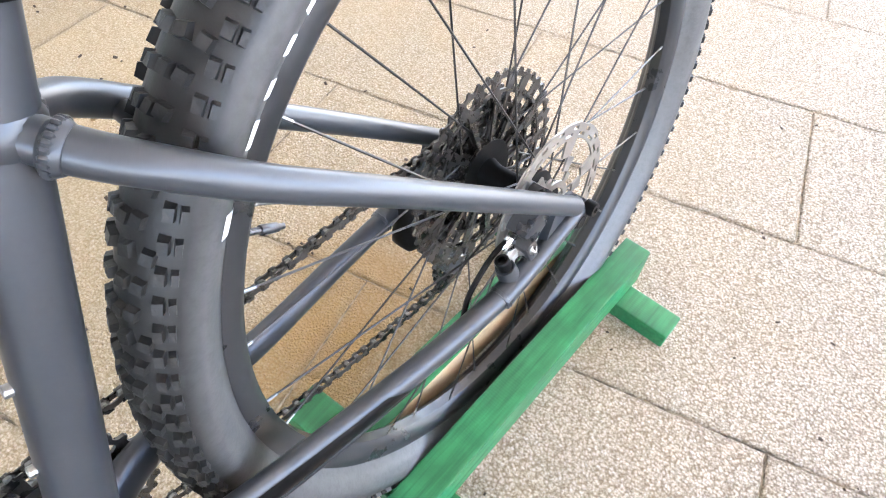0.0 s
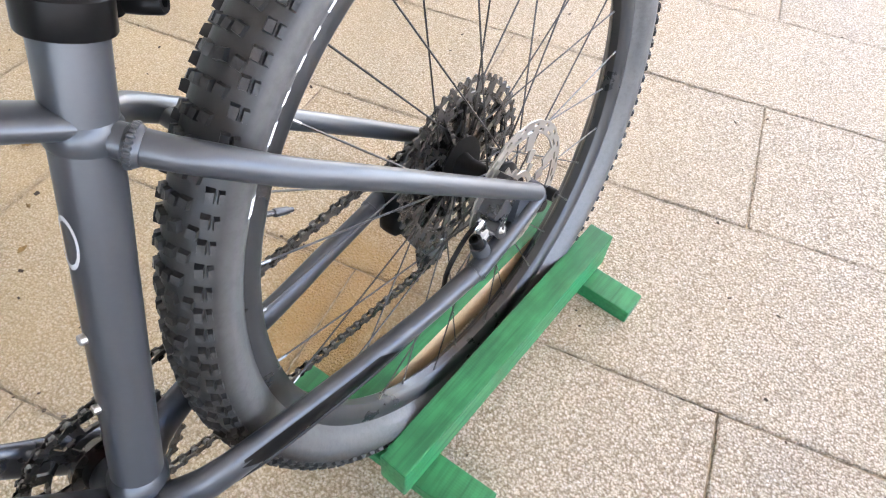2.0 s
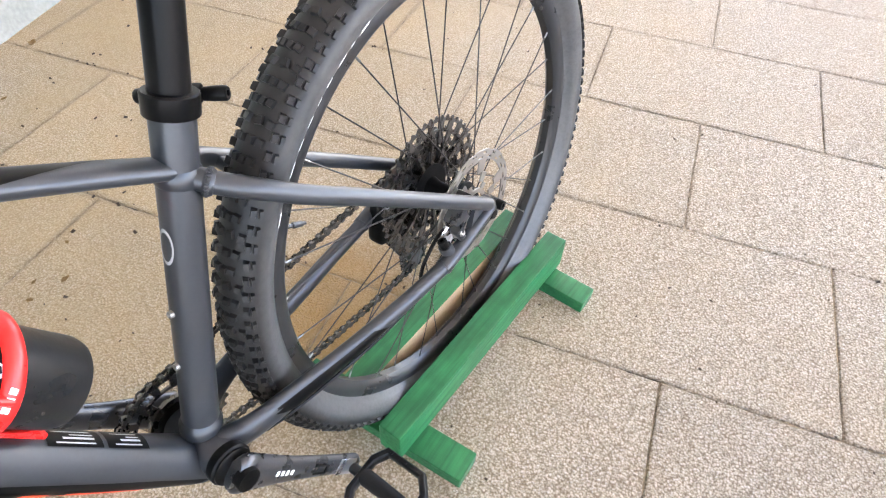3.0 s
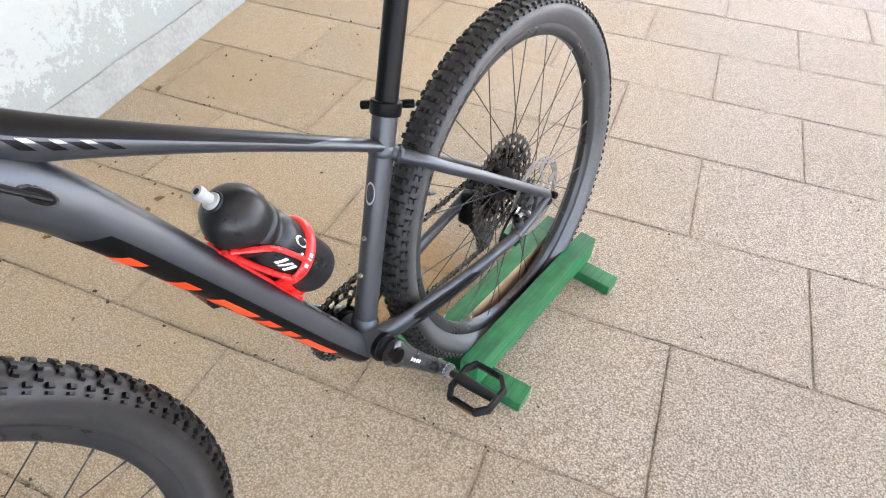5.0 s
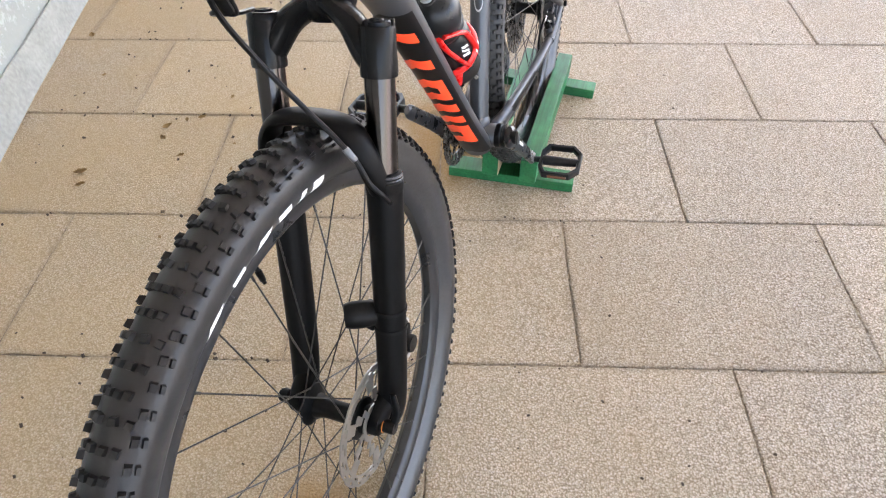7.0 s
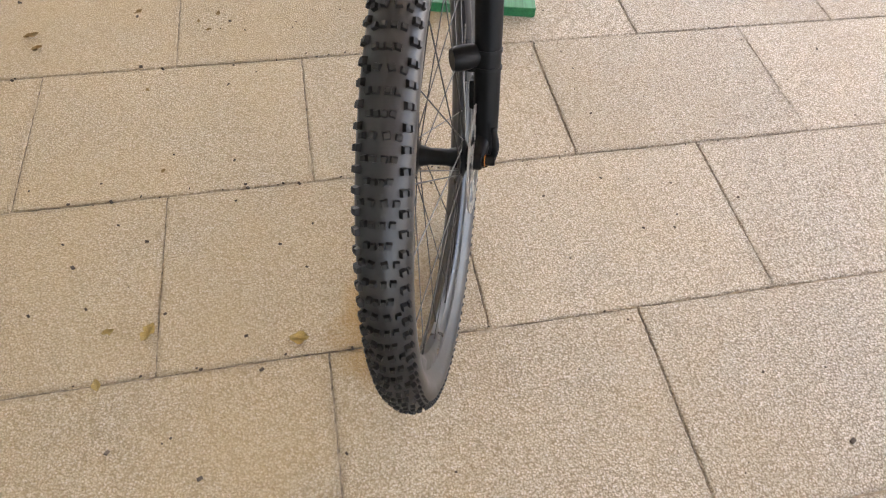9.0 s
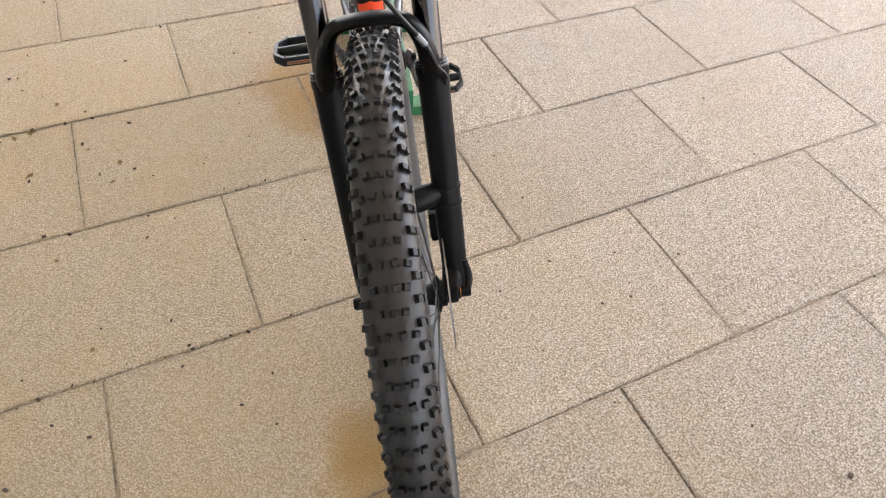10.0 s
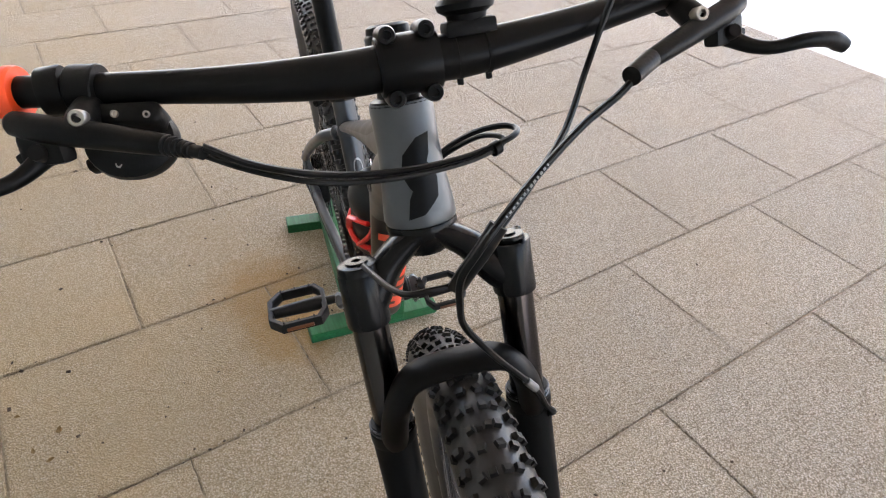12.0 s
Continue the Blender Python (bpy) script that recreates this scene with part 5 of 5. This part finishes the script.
# cranks
crank = tagged(new("crankset"), "gunmetal crankset with a single chainring")
crank.parent = bike
b = bmesh.new()
gear(b, 32, 0.0127 * 32 / (2 * math.pi), 0.0028, 0, 0.026, 6)
lathe(b, [(0.018, -0.003), (0.031, -0.003), (0.031, 0.003), (0.018, 0.003)], seg=28, closed=True)
part("chainring", b, M_DARKSTEEL, crank, "black toothed chainring", Matrix.Translation(BB + Vector((0, -0.047, 0))) @ pose(0, 0, 0, 0, 12, 0))
END_L = Vector((0.0105, 0.0, 0.181))
for sd in (1, -1):
    e = END_L if sd > 0 else Vector((0.243, 0, 0.4485))
    y0, y1 = 0.062 * sd, 0.079 * sd
    b = bmesh.new()
    base = BB + Vector((0, y0, 0))
    tip = e + Vector((0, y1, 0))
    sweep(b, [tuple(base.lerp(tip, -0.06)), tuple(base), tuple(base.lerp(tip, 0.12)), tuple(base.lerp(tip, 0.4)), tuple(base.lerp(tip, 0.8)), tuple(tip), tuple(base.lerp(tip, 1.06))],
          [(0.009, 0.0165), (0.0112, 0.0225), (0.0098, 0.0205), (0.0075, 0.0155), (0.0068, 0.0135), (0.0068, 0.0132), (0.005, 0.008)], 18, n=6)
    part("crank_arm", b, M_GUNMETAL, crank, "gunmetal alloy crank arm")
    b = bmesh.new()
    lathe(b, [(0.0095, 0.0045), (0.0128, 0.0045), (0.0134, 0.003), (0.0134, -0.006)], BB + Vector((0, y0 + 0.009 * sd, 0)), (0, sd, 0), 24)
    lathe(b, [(0.0, 0.0025), (0.0095, 0.0025), (0.0095, 0.0045)], BB + Vector((0, y0 + 0.009 * sd, 0)), (0, sd, 0), 24)
    part("spindle_cap", b, M_PLASTIC, crank, "black recessed spindle end")
    if sd > 0:
        v = (tip - base).normalized()
        for s, n, w in ((0.30, 0.026, 0.0075), (0.62, 0.020, 0.011)):
            c = base.lerp(tip, s) + Vector((0, 0.0089, 0)) - v.cross(Vector((0, 1, 0))) * 0.001
            if n > 0.022:
                for k in range(4):
                    b = bmesh.new()
                    quick_box(b, aim(c + v * (k - 1.5) * 0.0072, tip + Vector((0, 0.0075, 0))), (0.0038, 0.0006, w * 0.75))
                    part("print_mark", b, M_WHITE, crank)
            else:
                b = bmesh.new()
                m = aim(c, tip + Vector((0, 0.0075, 0)))
                quick_box(b, m @ Matrix.Translation((0, 0, 0.005)), (n, 0.0012, 0.0022))
                quick_box(b, m @ Matrix.Translation((0, 0, -0.005)), (n, 0.0012, 0.0022))
                quick_box(b, m @ Matrix.Translation((n / 2, 0, 0)), (0.0022, 0.0012, 0.012))
                part("print_mark", b, M_PLASTIC, crank)
        b = bmesh.new()
        block(b, (0.030, 0.0008, 0.021), aim(base.lerp(tip, 0.90) + Vector((0, 0.0072, 0)), tip + Vector((0, 0.0072, 0))), 0.0002, 1)
        part("bright_end", b, M_ALU, crank, "bright metal patch at the crank tip")
    # bottom bracket cup
    b = bmesh.new()
    lathe(b, [(0.013, 0.036), (0.0225, 0.036), (0.0235, 0.038), (0.0235, 0.046), (0.0215, 0.048), (0.0215, 0.050), (0.013, 0.0535)], BB, (0, sd, 0), 28)
    part("bearing_cup", b, M_PLASTIC, crank)
    # platform pedal
    pc = e + Vector((0.004 * sd, 0, 0.002))
    yi, yo = 0.098 * sd, 0.186 * sd
    tilt = Matrix.Rotation(radians(7 * sd), 4, "Y")
    pedal = tagged(new("pedal"), "black nylon platform pedal")
    pedal.parent = bike
    pedal.matrix_basis = Matrix.Translation(pc) @ tilt
    b = bmesh.new()
    sweep(b, [(0, y1 - 0.006 * sd, 0), (0, yi + 0.006 * sd, 0), (0, yi + 0.012 * sd, 0), (0, yo - 0.004 * sd, 0)], [0.0065, 0.0075, 0.0108, 0.0085], 14, ref=(1, 0, 0), n=3)
    part("axle", b, M_PEDAL, pedal)
    hx = 0.044
    outline = [(-hx, yi + 0.012 * sd), (-hx * 0.55, yi), (hx * 0.55, yi), (hx, yi + 0.012 * sd), (hx, yo - 0.018 * sd), (hx * 0.55, yo), (-hx * 0.55, yo), (-hx, yo - 0.018 * sd)]
    b = bmesh.new()
    cy = (yi + yo) / 2
    loops = []
    for w, z in ((0.0, -0.0075), (0.0, 0.0055), (0.0016, 0.0078), (0.0066, 0.0078), (0.0082, 0.0055), (0.0082, -0.0055), (0.0066, -0.0085), (0.0016, -0.0085)):
        loops.append([b.verts.new((x * (1 - w / hx), cy + (y - cy) * (1 - w / abs(yo - cy)), z)) for x, y in outline])
    for r0, r1 in zip(loops, loops[1:] + loops[:1]):
        for k in range(8):
            i = (k + 1) % 8
            b.faces.new((r0[k], r0[i], r1[i], r1[k]))
    part("cage", b, M_PEDAL, pedal)
    for xx in (-1, 1):
        for yy in (0.25, 0.5, 0.75):
            b = bmesh.new()
            lathe(b, [(0.0, 0.0105), (0.0014, 0.0105), (0.0016, 0.006)], (xx * hx * 0.9, yi + (yo - yi) * yy, 0), (0, 0, 1), 8)
            part("grip_pin", b, M_PEDAL, pedal)
    b = bmesh.new()
    block(b, (0.0035, 0.040, 0.0055), Matrix.Translation((hx * 1.02, cy, -0.0015)), 0.001, 1)
    part("reflector", b, M_REFLECT, pedal, "narrow amber pedal reflector")

# chain: upper run, lower run and the wrap round the chainring
def chain_path():
    cr, ck, y0, y1 = 0.0127 * 32 / (2 * math.pi), 0.0127 * 28 / (2 * math.pi), -0.047, -0.0379
    out = []
    top0, top1 = REAR + Vector((0.012, y1, ck)), BB + Vector((-0.010, y0, cr))
    n = 30
    for k in range(n):
        out.append(top0.lerp(top1, k / n))
    for k in range(15):
        q = radians(98 - 196 * k / 14)
        out.append(BB + Vector((cr * math.cos(q), y0, cr * math.sin(q))))
    low0, low1 = BB + Vector((-0.010, y0, -cr)), Vector((-0.280, -0.054, 0.206))
    for k in range(1, 31):
        out.append(low0.lerp(low1, k / 30) - Vector((0, 0, 0.010 * math.sin(math.pi * k / 30))))
    for q in range(100, -80, -40):
        out.append(Vector((-0.284, -0.054, 0.232)) + Vector((-0.028 * math.sin(radians(q)), 0, -0.028 * math.cos(radians(q)))))
    out += [Vector((-0.262, -0.054, 0.262)), Vector((-0.246, -0.050, 0.296)), Vector((-0.232, -0.045, 0.322)), Vector((-0.238, -0.040, 0.345))]
    for q in range(-40, 100, 20):
        out.append(REAR + Vector((ck * math.cos(radians(q)), y1, ck * math.sin(radians(q)))))
    return out


b = bmesh.new()
pts = chain_path()
length = [0.0]
for p, q in zip(pts, pts[1:]):
    length.append(length[-1] + (q - p).length)
count = int(length[-1] / 0.0127)
where = lambda s: Vector([float(np.interp(s, length, [p[i] for p in pts])) for i in range(3)])
for k in range(count):
    p, q = where(k * 0.0127), where((k + 1) * 0.0127)
    if (q - p).length < 0.004:
        continue
    m = aim((p + q) / 2, q)
    wide = 0.0033 if k % 2 else 0.0022
    for sd in (1, -1):
        mm = m @ Matrix.Translation((0, wide * sd, 0))
        quick_box(b, mm, (0.0150, 0.0010, 0.0048), 0)
        for e in (-0.0058, 0.0058):
            quick_box(b, mm @ Matrix.Translation((e, 0, 0)), (0.0052, 0.0011, 0.0078), 0)
    lathe(b, [(0.0037, -0.0022), (0.0037, 0.0022)], p, (0, 1, 0), 6, mat=1)
tagged(part("chain", b, (M_DARKSTEEL, M_NIPPLE), bike, "oily dark steel roller chain", smooth=False), kind="stuff")

# rear brake on the left dropout
b = bmesh.new()
c = Vector((-0.262, 0.058, 0.392))
block(b, (0.046, 0.028, 0.026), aim(c, c + Vector((0.8, 0, -0.6))), 0.006, 2)
block(b, (0.014, 0.016, 0.040), aim(c + Vector((0.014, 0.01, -0.028)), c + Vector((0.06, 0.01, -0.05))), 0.003, 2)
rear_cal = part("brake_caliper", b, M_GUNMETAL, bike, "dark metal rear disc brake caliper")
for o in ((-0.018, 0.012, 0.006), (0.020, 0.012, -0.020)):
    g = bmesh.new()
    bolt(g, c + Vector(o), (-0.3, 0.7, 0.4), 0.0055, 0.008)
    part("caliper_bolt", g, M_STEEL, rear_cal)
b = bmesh.new()
block(b, (0.040, 0.010, 0.013), aim((-0.236, 0.062, 0.366), (-0.28, 0.062, 0.385)), 0.003)
part("caliper_bracket", b, M_ALU, bike, "bright caliper bracket")
# mount boss that stands on the chain stay, with its black screw
b = bmesh.new()
boss = Vector((-0.222, 0.0665, 0.358))
up = Vector((0.30, -0.12, 0.94)).normalized()
lathe(b, [(0.0, -0.016), (0.0098, -0.016), (0.0092, 0.004), (0.0085, 0.008), (0.0, 0.008)], boss, up, 20)
part("brake_boss", b, M_FRAME, frame_part, "grey brake mount boss on the chain stay")
b = bmesh.new()
bolt(b, boss + up * 0.013, up, 0.0065, 0.006)
part("boss_bolt", b, M_PLASTIC, frame_part)
# hose fitting: a bright crimp and a ribbed black sleeve
b = bmesh.new()
lathe(b, [(0.0032, 0), (0.0040, 0.002), (0.0040, 0.010), (0.0030, 0.013)], (-0.236, 0.059, 0.383), (0.72, -0.2, -0.62), 12)
part("hose_crimp", b, M_ALU, bike, "bright crimped hose fitting")
b = bmesh.new()
sweep(b, [(-0.238, 0.060, 0.385), (-0.218, 0.054, 0.372), (-0.190, 0.052, 0.345), (-0.165, 0.058, 0.318), (-0.10, 0.060, 0.312), (0.02, 0.050, 0.312), (0.07, 0.036, 0.306)], 0.0026, 8)
part("brake_hose", b, M_CABLE, bike, "black brake hose along the chain stay")
# thru-axle bolt and skewer at the left dropout tip
b = bmesh.new()
lathe(b, [(0, 0.004), (0.003, 0.004), (0.003, 0.006), (0.0065, 0.006), (0.007, 0.003), (0.007, -0.004), (0, -0.004)], (-0.317, 0.0835, 0.3725), (0, 1, 0), 16)
part("dropout_bolt", b, M_PLASTIC, bike)
b = bmesh.new()
lathe(b, [(0, 0.012), (0.006, 0.012), (0.0085, 0.009), (0.0095, 0.0)], REAR + Vector((0, 0.0725, 0)), (0, 1, 0), 18)
part("axle_end", b, M_PLASTIC, bike)
# valve-side label and derailleur hanger
b = bmesh.new()
plate(b, [(-0.31, 0.375), (-0.295, 0.36), (-0.305, 0.325), (-0.325, 0.322), (-0.33, 0.35)], 0.006, Matrix.Translation((0, -0.0735, 0)))
part("mech_hanger", b, M_PLASTIC, bike)

# ---- bottle and cage ----
DTD = Vector((0.52, 0, 0.854)).normalized()
OUT = Vector((-0.854, 0, 0.52)).normalized()
BASE = Vector((0.2945, 0, 0.6915)) - DTD * 0.218


def on_bottle(s, phi, r=0.0385):
    q = radians(phi)
    return BASE + DTD * s + (OUT * math.cos(q) + Vector((0, 1, 0)) * math.sin(q)) * r


b = bmesh.new()
prof = [(0, 0.003), (0.022, 0.002), (0.030, 0), (0.0345, 0.003), (0.0365, 0.010), (0.0368, 0.10), (0.0365, 0.122), (0.0325, 0.128), (0.0312, 0.133), (0.0325, 0.138), (0.0362, 0.143), (0.0365, 0.150), (0.0345, 0.1545), (0.0362, 0.159), (0.0385, 0.170), (0.0388, 0.182), (0.0360, 0.196), (0.0295, 0.208), (0.0205, 0.2165), (0.0135, 0.2195), (0.0125, 0.222)]
prof = [(r, s * 0.889) for r, s in prof]
lathe(b, prof, seg=40, axis=(0, 0, 1))
bm_m = BIKE @ Matrix((Vector((0, 1, 0)), DTD.cross(Vector((0, 1, 0))), DTD)).transposed().to_4x4()
bm_m.translation = BIKE @ BASE
bottle = tagged(new("water_bottle"), "black squeeze bottle with a grey nozzle in a red cage", "bottle")
bottle.matrix_basis = bm_m
part("body", b, M_BOTTLE, bottle, "matt black plastic bottle body")
b = bmesh.new()
lathe(b, [(r, s - 0.025) for r, s in ((0.0108, 0.219), (0.0104, 0.225), (0.0072, 0.227), (0.0068, 0.236), (0.0080, 0.238), (0.0080, 0.2435), (0.0068, 0.246), (0.0036, 0.246), (0.0033, 0.240), (0, 0.240))], seg=22, axis=(0, 0, 1))
nozzle = part("nozzle", b, M_NOZZLE, bottle, "grey soft drinking nozzle")
b = bmesh.new()
lathe(b, [(0, 0.2155), (0.0038, 0.2165), (0.0038, 0.2212), (0, 0.2217)], seg=14, axis=(0, 0, 1))
part("valve_slit", b, M_PLASTIC, nozzle)
to_bottle = bm_m.inverted() @ BIKE


def print_on(strokes):
    """Pale strokes printed on the bottle, each from (phi, s) to (phi, s) with a width."""
    b = bmesh.new()
    for f0, s0, f1, s1, w in strokes:
        rows = []
        for k in range(5):
            f, s = f0 + (f1 - f0) * k / 4, s0 + (s1 - s0) * k / 4
            rows.append([b.verts.new(on_bottle(s + w / 2 * e, f, 0.0373)) for e in (-1, 1)])
        for p, q in zip(rows, rows[1:]):
            b.faces.new((p[0], p[1], q[1], q[0]))
    part("print_mark", b, M_WHITE, bottle, "", to_bottle)


print_on([(104, 0.090, 124, 0.099, 0.006), (126, 0.092, 106, 0.078, 0.005), (107, 0.071, 128, 0.080, 0.006)])
print_on([(62 + 9 * math.cos(radians(q)), 0.082 + 0.011 * math.sin(radians(q)), 62 + 9 * math.cos(radians(q + 40)), 0.082 + 0.011 * math.sin(radians(q + 40)), 0.0042) for q in range(0, 360, 40)])
print_on([(84, 0.093, 84.5, 0.073, 0.004), (80, 0.074, 88, 0.074, 0.004)])

b = bmesh.new()
R = 0.0402
ring = [on_bottle(0.062 + 0.010 * math.cos(radians(f)), f, R) for f in range(-165, 166, 15)]
sweep(b, [tuple(p) for p in ring], (0.0072, 0.0038), 10, ref=tuple(DTD), n=2)
for sd in (1, -1):
    strut = [on_bottle(0.062, 88 * sd, R), on_bottle(0.090, 92 * sd, R), on_bottle(0.120, 100 * sd, R), on_bottle(0.140, 118 * sd, R), on_bottle(0.155, 150 * sd, R + 0.001)]
    sweep(b, [tuple(p) for p in strut], [(0.0034, 0.0056)] * 5, 10, ref=(0, 0, 1), n=4)
    low = [on_bottle(0.055, 128 * sd, R), on_bottle(0.085, 142 * sd, R), on_bottle(0.120, 156 * sd, R), on_bottle(0.155, 162 * sd, R + 0.001)]
    sweep(b, [tuple(p) for p in low], [(0.0036, 0.0062)] * 4, 10, ref=(0, 0, 1), n=4)
    foot = [on_bottle(0.060, 150 * sd, R), on_bottle(0.020, 165 * sd, R), on_bottle(-0.004, 178 * sd, R - 0.006), on_bottle(-0.006, 180 * sd, R - 0.028)]
    sweep(b, [tuple(p) for p in foot], [(0.003, 0.006)] * 4, 10, ref=(0, 0, 1), n=4)
block(b, (0.165, 0.016, 0.005), aim(on_bottle(0.075, 180, 0.0425), on_bottle(0.15, 180, 0.0425)), 0.0015)
part("bottle_cage", b, M_CAGE, bike, "glossy red plastic bottle cage")
for k, s in enumerate((-4, 0.0, 5.5)):
    b = bmesh.new()
    m = aim(on_bottle(0.064 + 0.0008 * k, 96 - 9 * k, 0.0438), on_bottle(0.064, 60, 0.0438), (0, 1, 0.2))
    quick_box(b, m, (0.0042, 0.0008, 0.005))
    part("print_mark", b, M_WHITE, bike)

# ---- floor slabs and litter ----
rnd = random.Random(11)


def slab(length, wide):
    """A slab with a softly broken top edge, its top at z 0."""
    b = bmesh.new()
    g, w = 0.0014, 0.0030
    x, y = length / 2 - g, wide / 2 - g
    nx, ny = 60, 40
    r0 = random.Random(int(length * 1000))
    def ring(inset, z, jit):
        pts = [(-x + 2 * x * k / nx, -y) for k in range(nx)] + [(x, -y + 2 * y * k / ny) for k in range(ny)] + [(x - 2 * x * k / nx, y) for k in range(nx)] + [(-x, y - 2 * y * k / ny) for k in range(ny)]
        out = []
        for px, py in pts:
            sx, sy = (x - inset) / x, (y - inset) / y
            out.append(b.verts.new((px * sx + r0.uniform(-jit, jit), py * sy + r0.uniform(-jit, jit), z)))
        return out
    rings = [ring(0, -0.02, 0), ring(0, -w, 0.0011), ring(0.0012, -0.0011, 0.0014), ring(w + 0.0006, 0, 0.0018)]
    for p, q in zip(rings, rings[1:]):
        for k in range(len(p)):
            i = (k + 1) % len(p)
            b.faces.new((p[k], p[i], q[i], q[k]))
    b.faces.new(rings[-1])
    return finish("slab", b, M_TILE, False)


SLAB_L, SLAB_W = 0.6, 0.4
halves = {}
X0, X1 = -2.05, 2.78
for row in range(-13, 18):
    off = 0.3 if row % 2 == 0 else 0.0
    k = math.floor((X0 - off) / SLAB_L)
    while True:
        a, c = off + SLAB_L * k, off + SLAB_L * (k + 1)
        k += 1
        if a >= X1 - 0.01:
            break
        lo, hi = max(a, X0), min(c, X1)
        if hi - lo < 0.05:
            continue
        n = round(hi - lo, 3)
        if n not in halves:
            halves[n] = slab(n, SLAB_W)
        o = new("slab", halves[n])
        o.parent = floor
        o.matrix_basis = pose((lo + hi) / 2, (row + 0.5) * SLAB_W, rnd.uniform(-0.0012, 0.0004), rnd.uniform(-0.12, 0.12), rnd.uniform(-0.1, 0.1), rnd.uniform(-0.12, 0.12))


def leaf_mesh(size, curl, mat):
    """A torn, crumpled leaf."""
    b = bmesh.new()
    rows = []
    for k in range(7):
        t = k / 6
        w = size * 0.34 * math.sin(math.pi * min(t * 0.92 + 0.06, 1)) ** 0.8
        z = 0.002 + curl * size * (t - 0.4) ** 2
        rows.append([b.verts.new((size * (t - 0.5) + rnd.uniform(-0.06, 0.06) * size, w * s * rnd.uniform(0.55, 1.25), z + curl * abs(s) * w * rnd.uniform(0.3, 1.4))) for s in (-1, -0.5, 0, 0.5, 1)])
    for p, q in zip(rows, rows[1:]):
        for j in range(4):
            b.faces.new((p[j], p[j + 1], q[j + 1], q[j]))
    bmesh.ops.solidify(b, geom=b.faces, thickness=0.0004)
    return finish("dry_leaf", b, mat)


for x, y, s, turn in ((-0.988, 0.385, 0.024, 20), (-0.801, 0.193, 0.018, 80), (-1.073, 0.291, 0.022, 140), (-0.984, -0.702, 0.022, 15), (-0.915, -0.714, 0.036, 60), (-0.651, -0.767, 0.034, 170), (-0.994, -0.801, 0.022, 100), (-1.244, 0.148, 0.036, 10), (-1.076, 0.340, 0.030, 45), (-1.357, 0.591, 0.016, 70), (-1.490, 0.820, 0.030, 120), (-1.001, 0.218, 0.022, 30), (-0.927, 0.484, 0.016, 75), (-0.825, 0.129, 0.016, 10), (-0.910, -0.332, 0.012, 50), (-0.959, -0.077, 0.012, 130), (-0.850, 0.167, 0.014, 95), (-0.868, 0.269, 0.012, 160), (-1.225, 0.100, 0.026, 20), (-1.030, 0.372, 0.018, 110)):
    pale = y < -0.6
    ob = new("dry_leaf", leaf_mesh(s, 0.5, M_LEAF_PALE if pale else M_LEAF))
    ob.matrix_basis = pose(x, y, 0.0, 0, 0, turn)
    tagged(ob, "withered pale olive leaf trodden flat on the slabs" if pale else "small crumpled dry brown leaf lying on the slabs", "leaf", "leaves on the floor")

b = bmesh.new()
for k in range(560):
    x, y = rnd.uniform(-1.45, 0.9), rnd.uniform(-1.2, 1.6)
    if k % 3 == 0:
        y = round(y / SLAB_W) * SLAB_W + rnd.gauss(0, 0.006)
    if rnd.random() < (x + 1.5) / 3.2:
        continue
    s = rnd.uniform(0.0012, 0.0042) * (1.4 if x < -0.6 else 1.0)
    m = pose(x, y, s * 0.2 + 0.0003, rnd.uniform(0, 40), rnd.uniform(0, 40), rnd.uniform(0, 360))
    quick_box(b, m, (s * 1.5, s, s * 0.6))
whole("dirt_crumbs", b, M_DIRT, "scattered dark crumbs of dirt on the slabs", "dirt", None, False, "stuff")
b = bmesh.new()
block(b, (0.011, 0.008, 0.006), pose(0.287, -1.114, 0.0031, 0, 0, 30), 0.003)
whole("pebble", b, M_DIRT, "small dark pebble lying on a slab", "pebble")
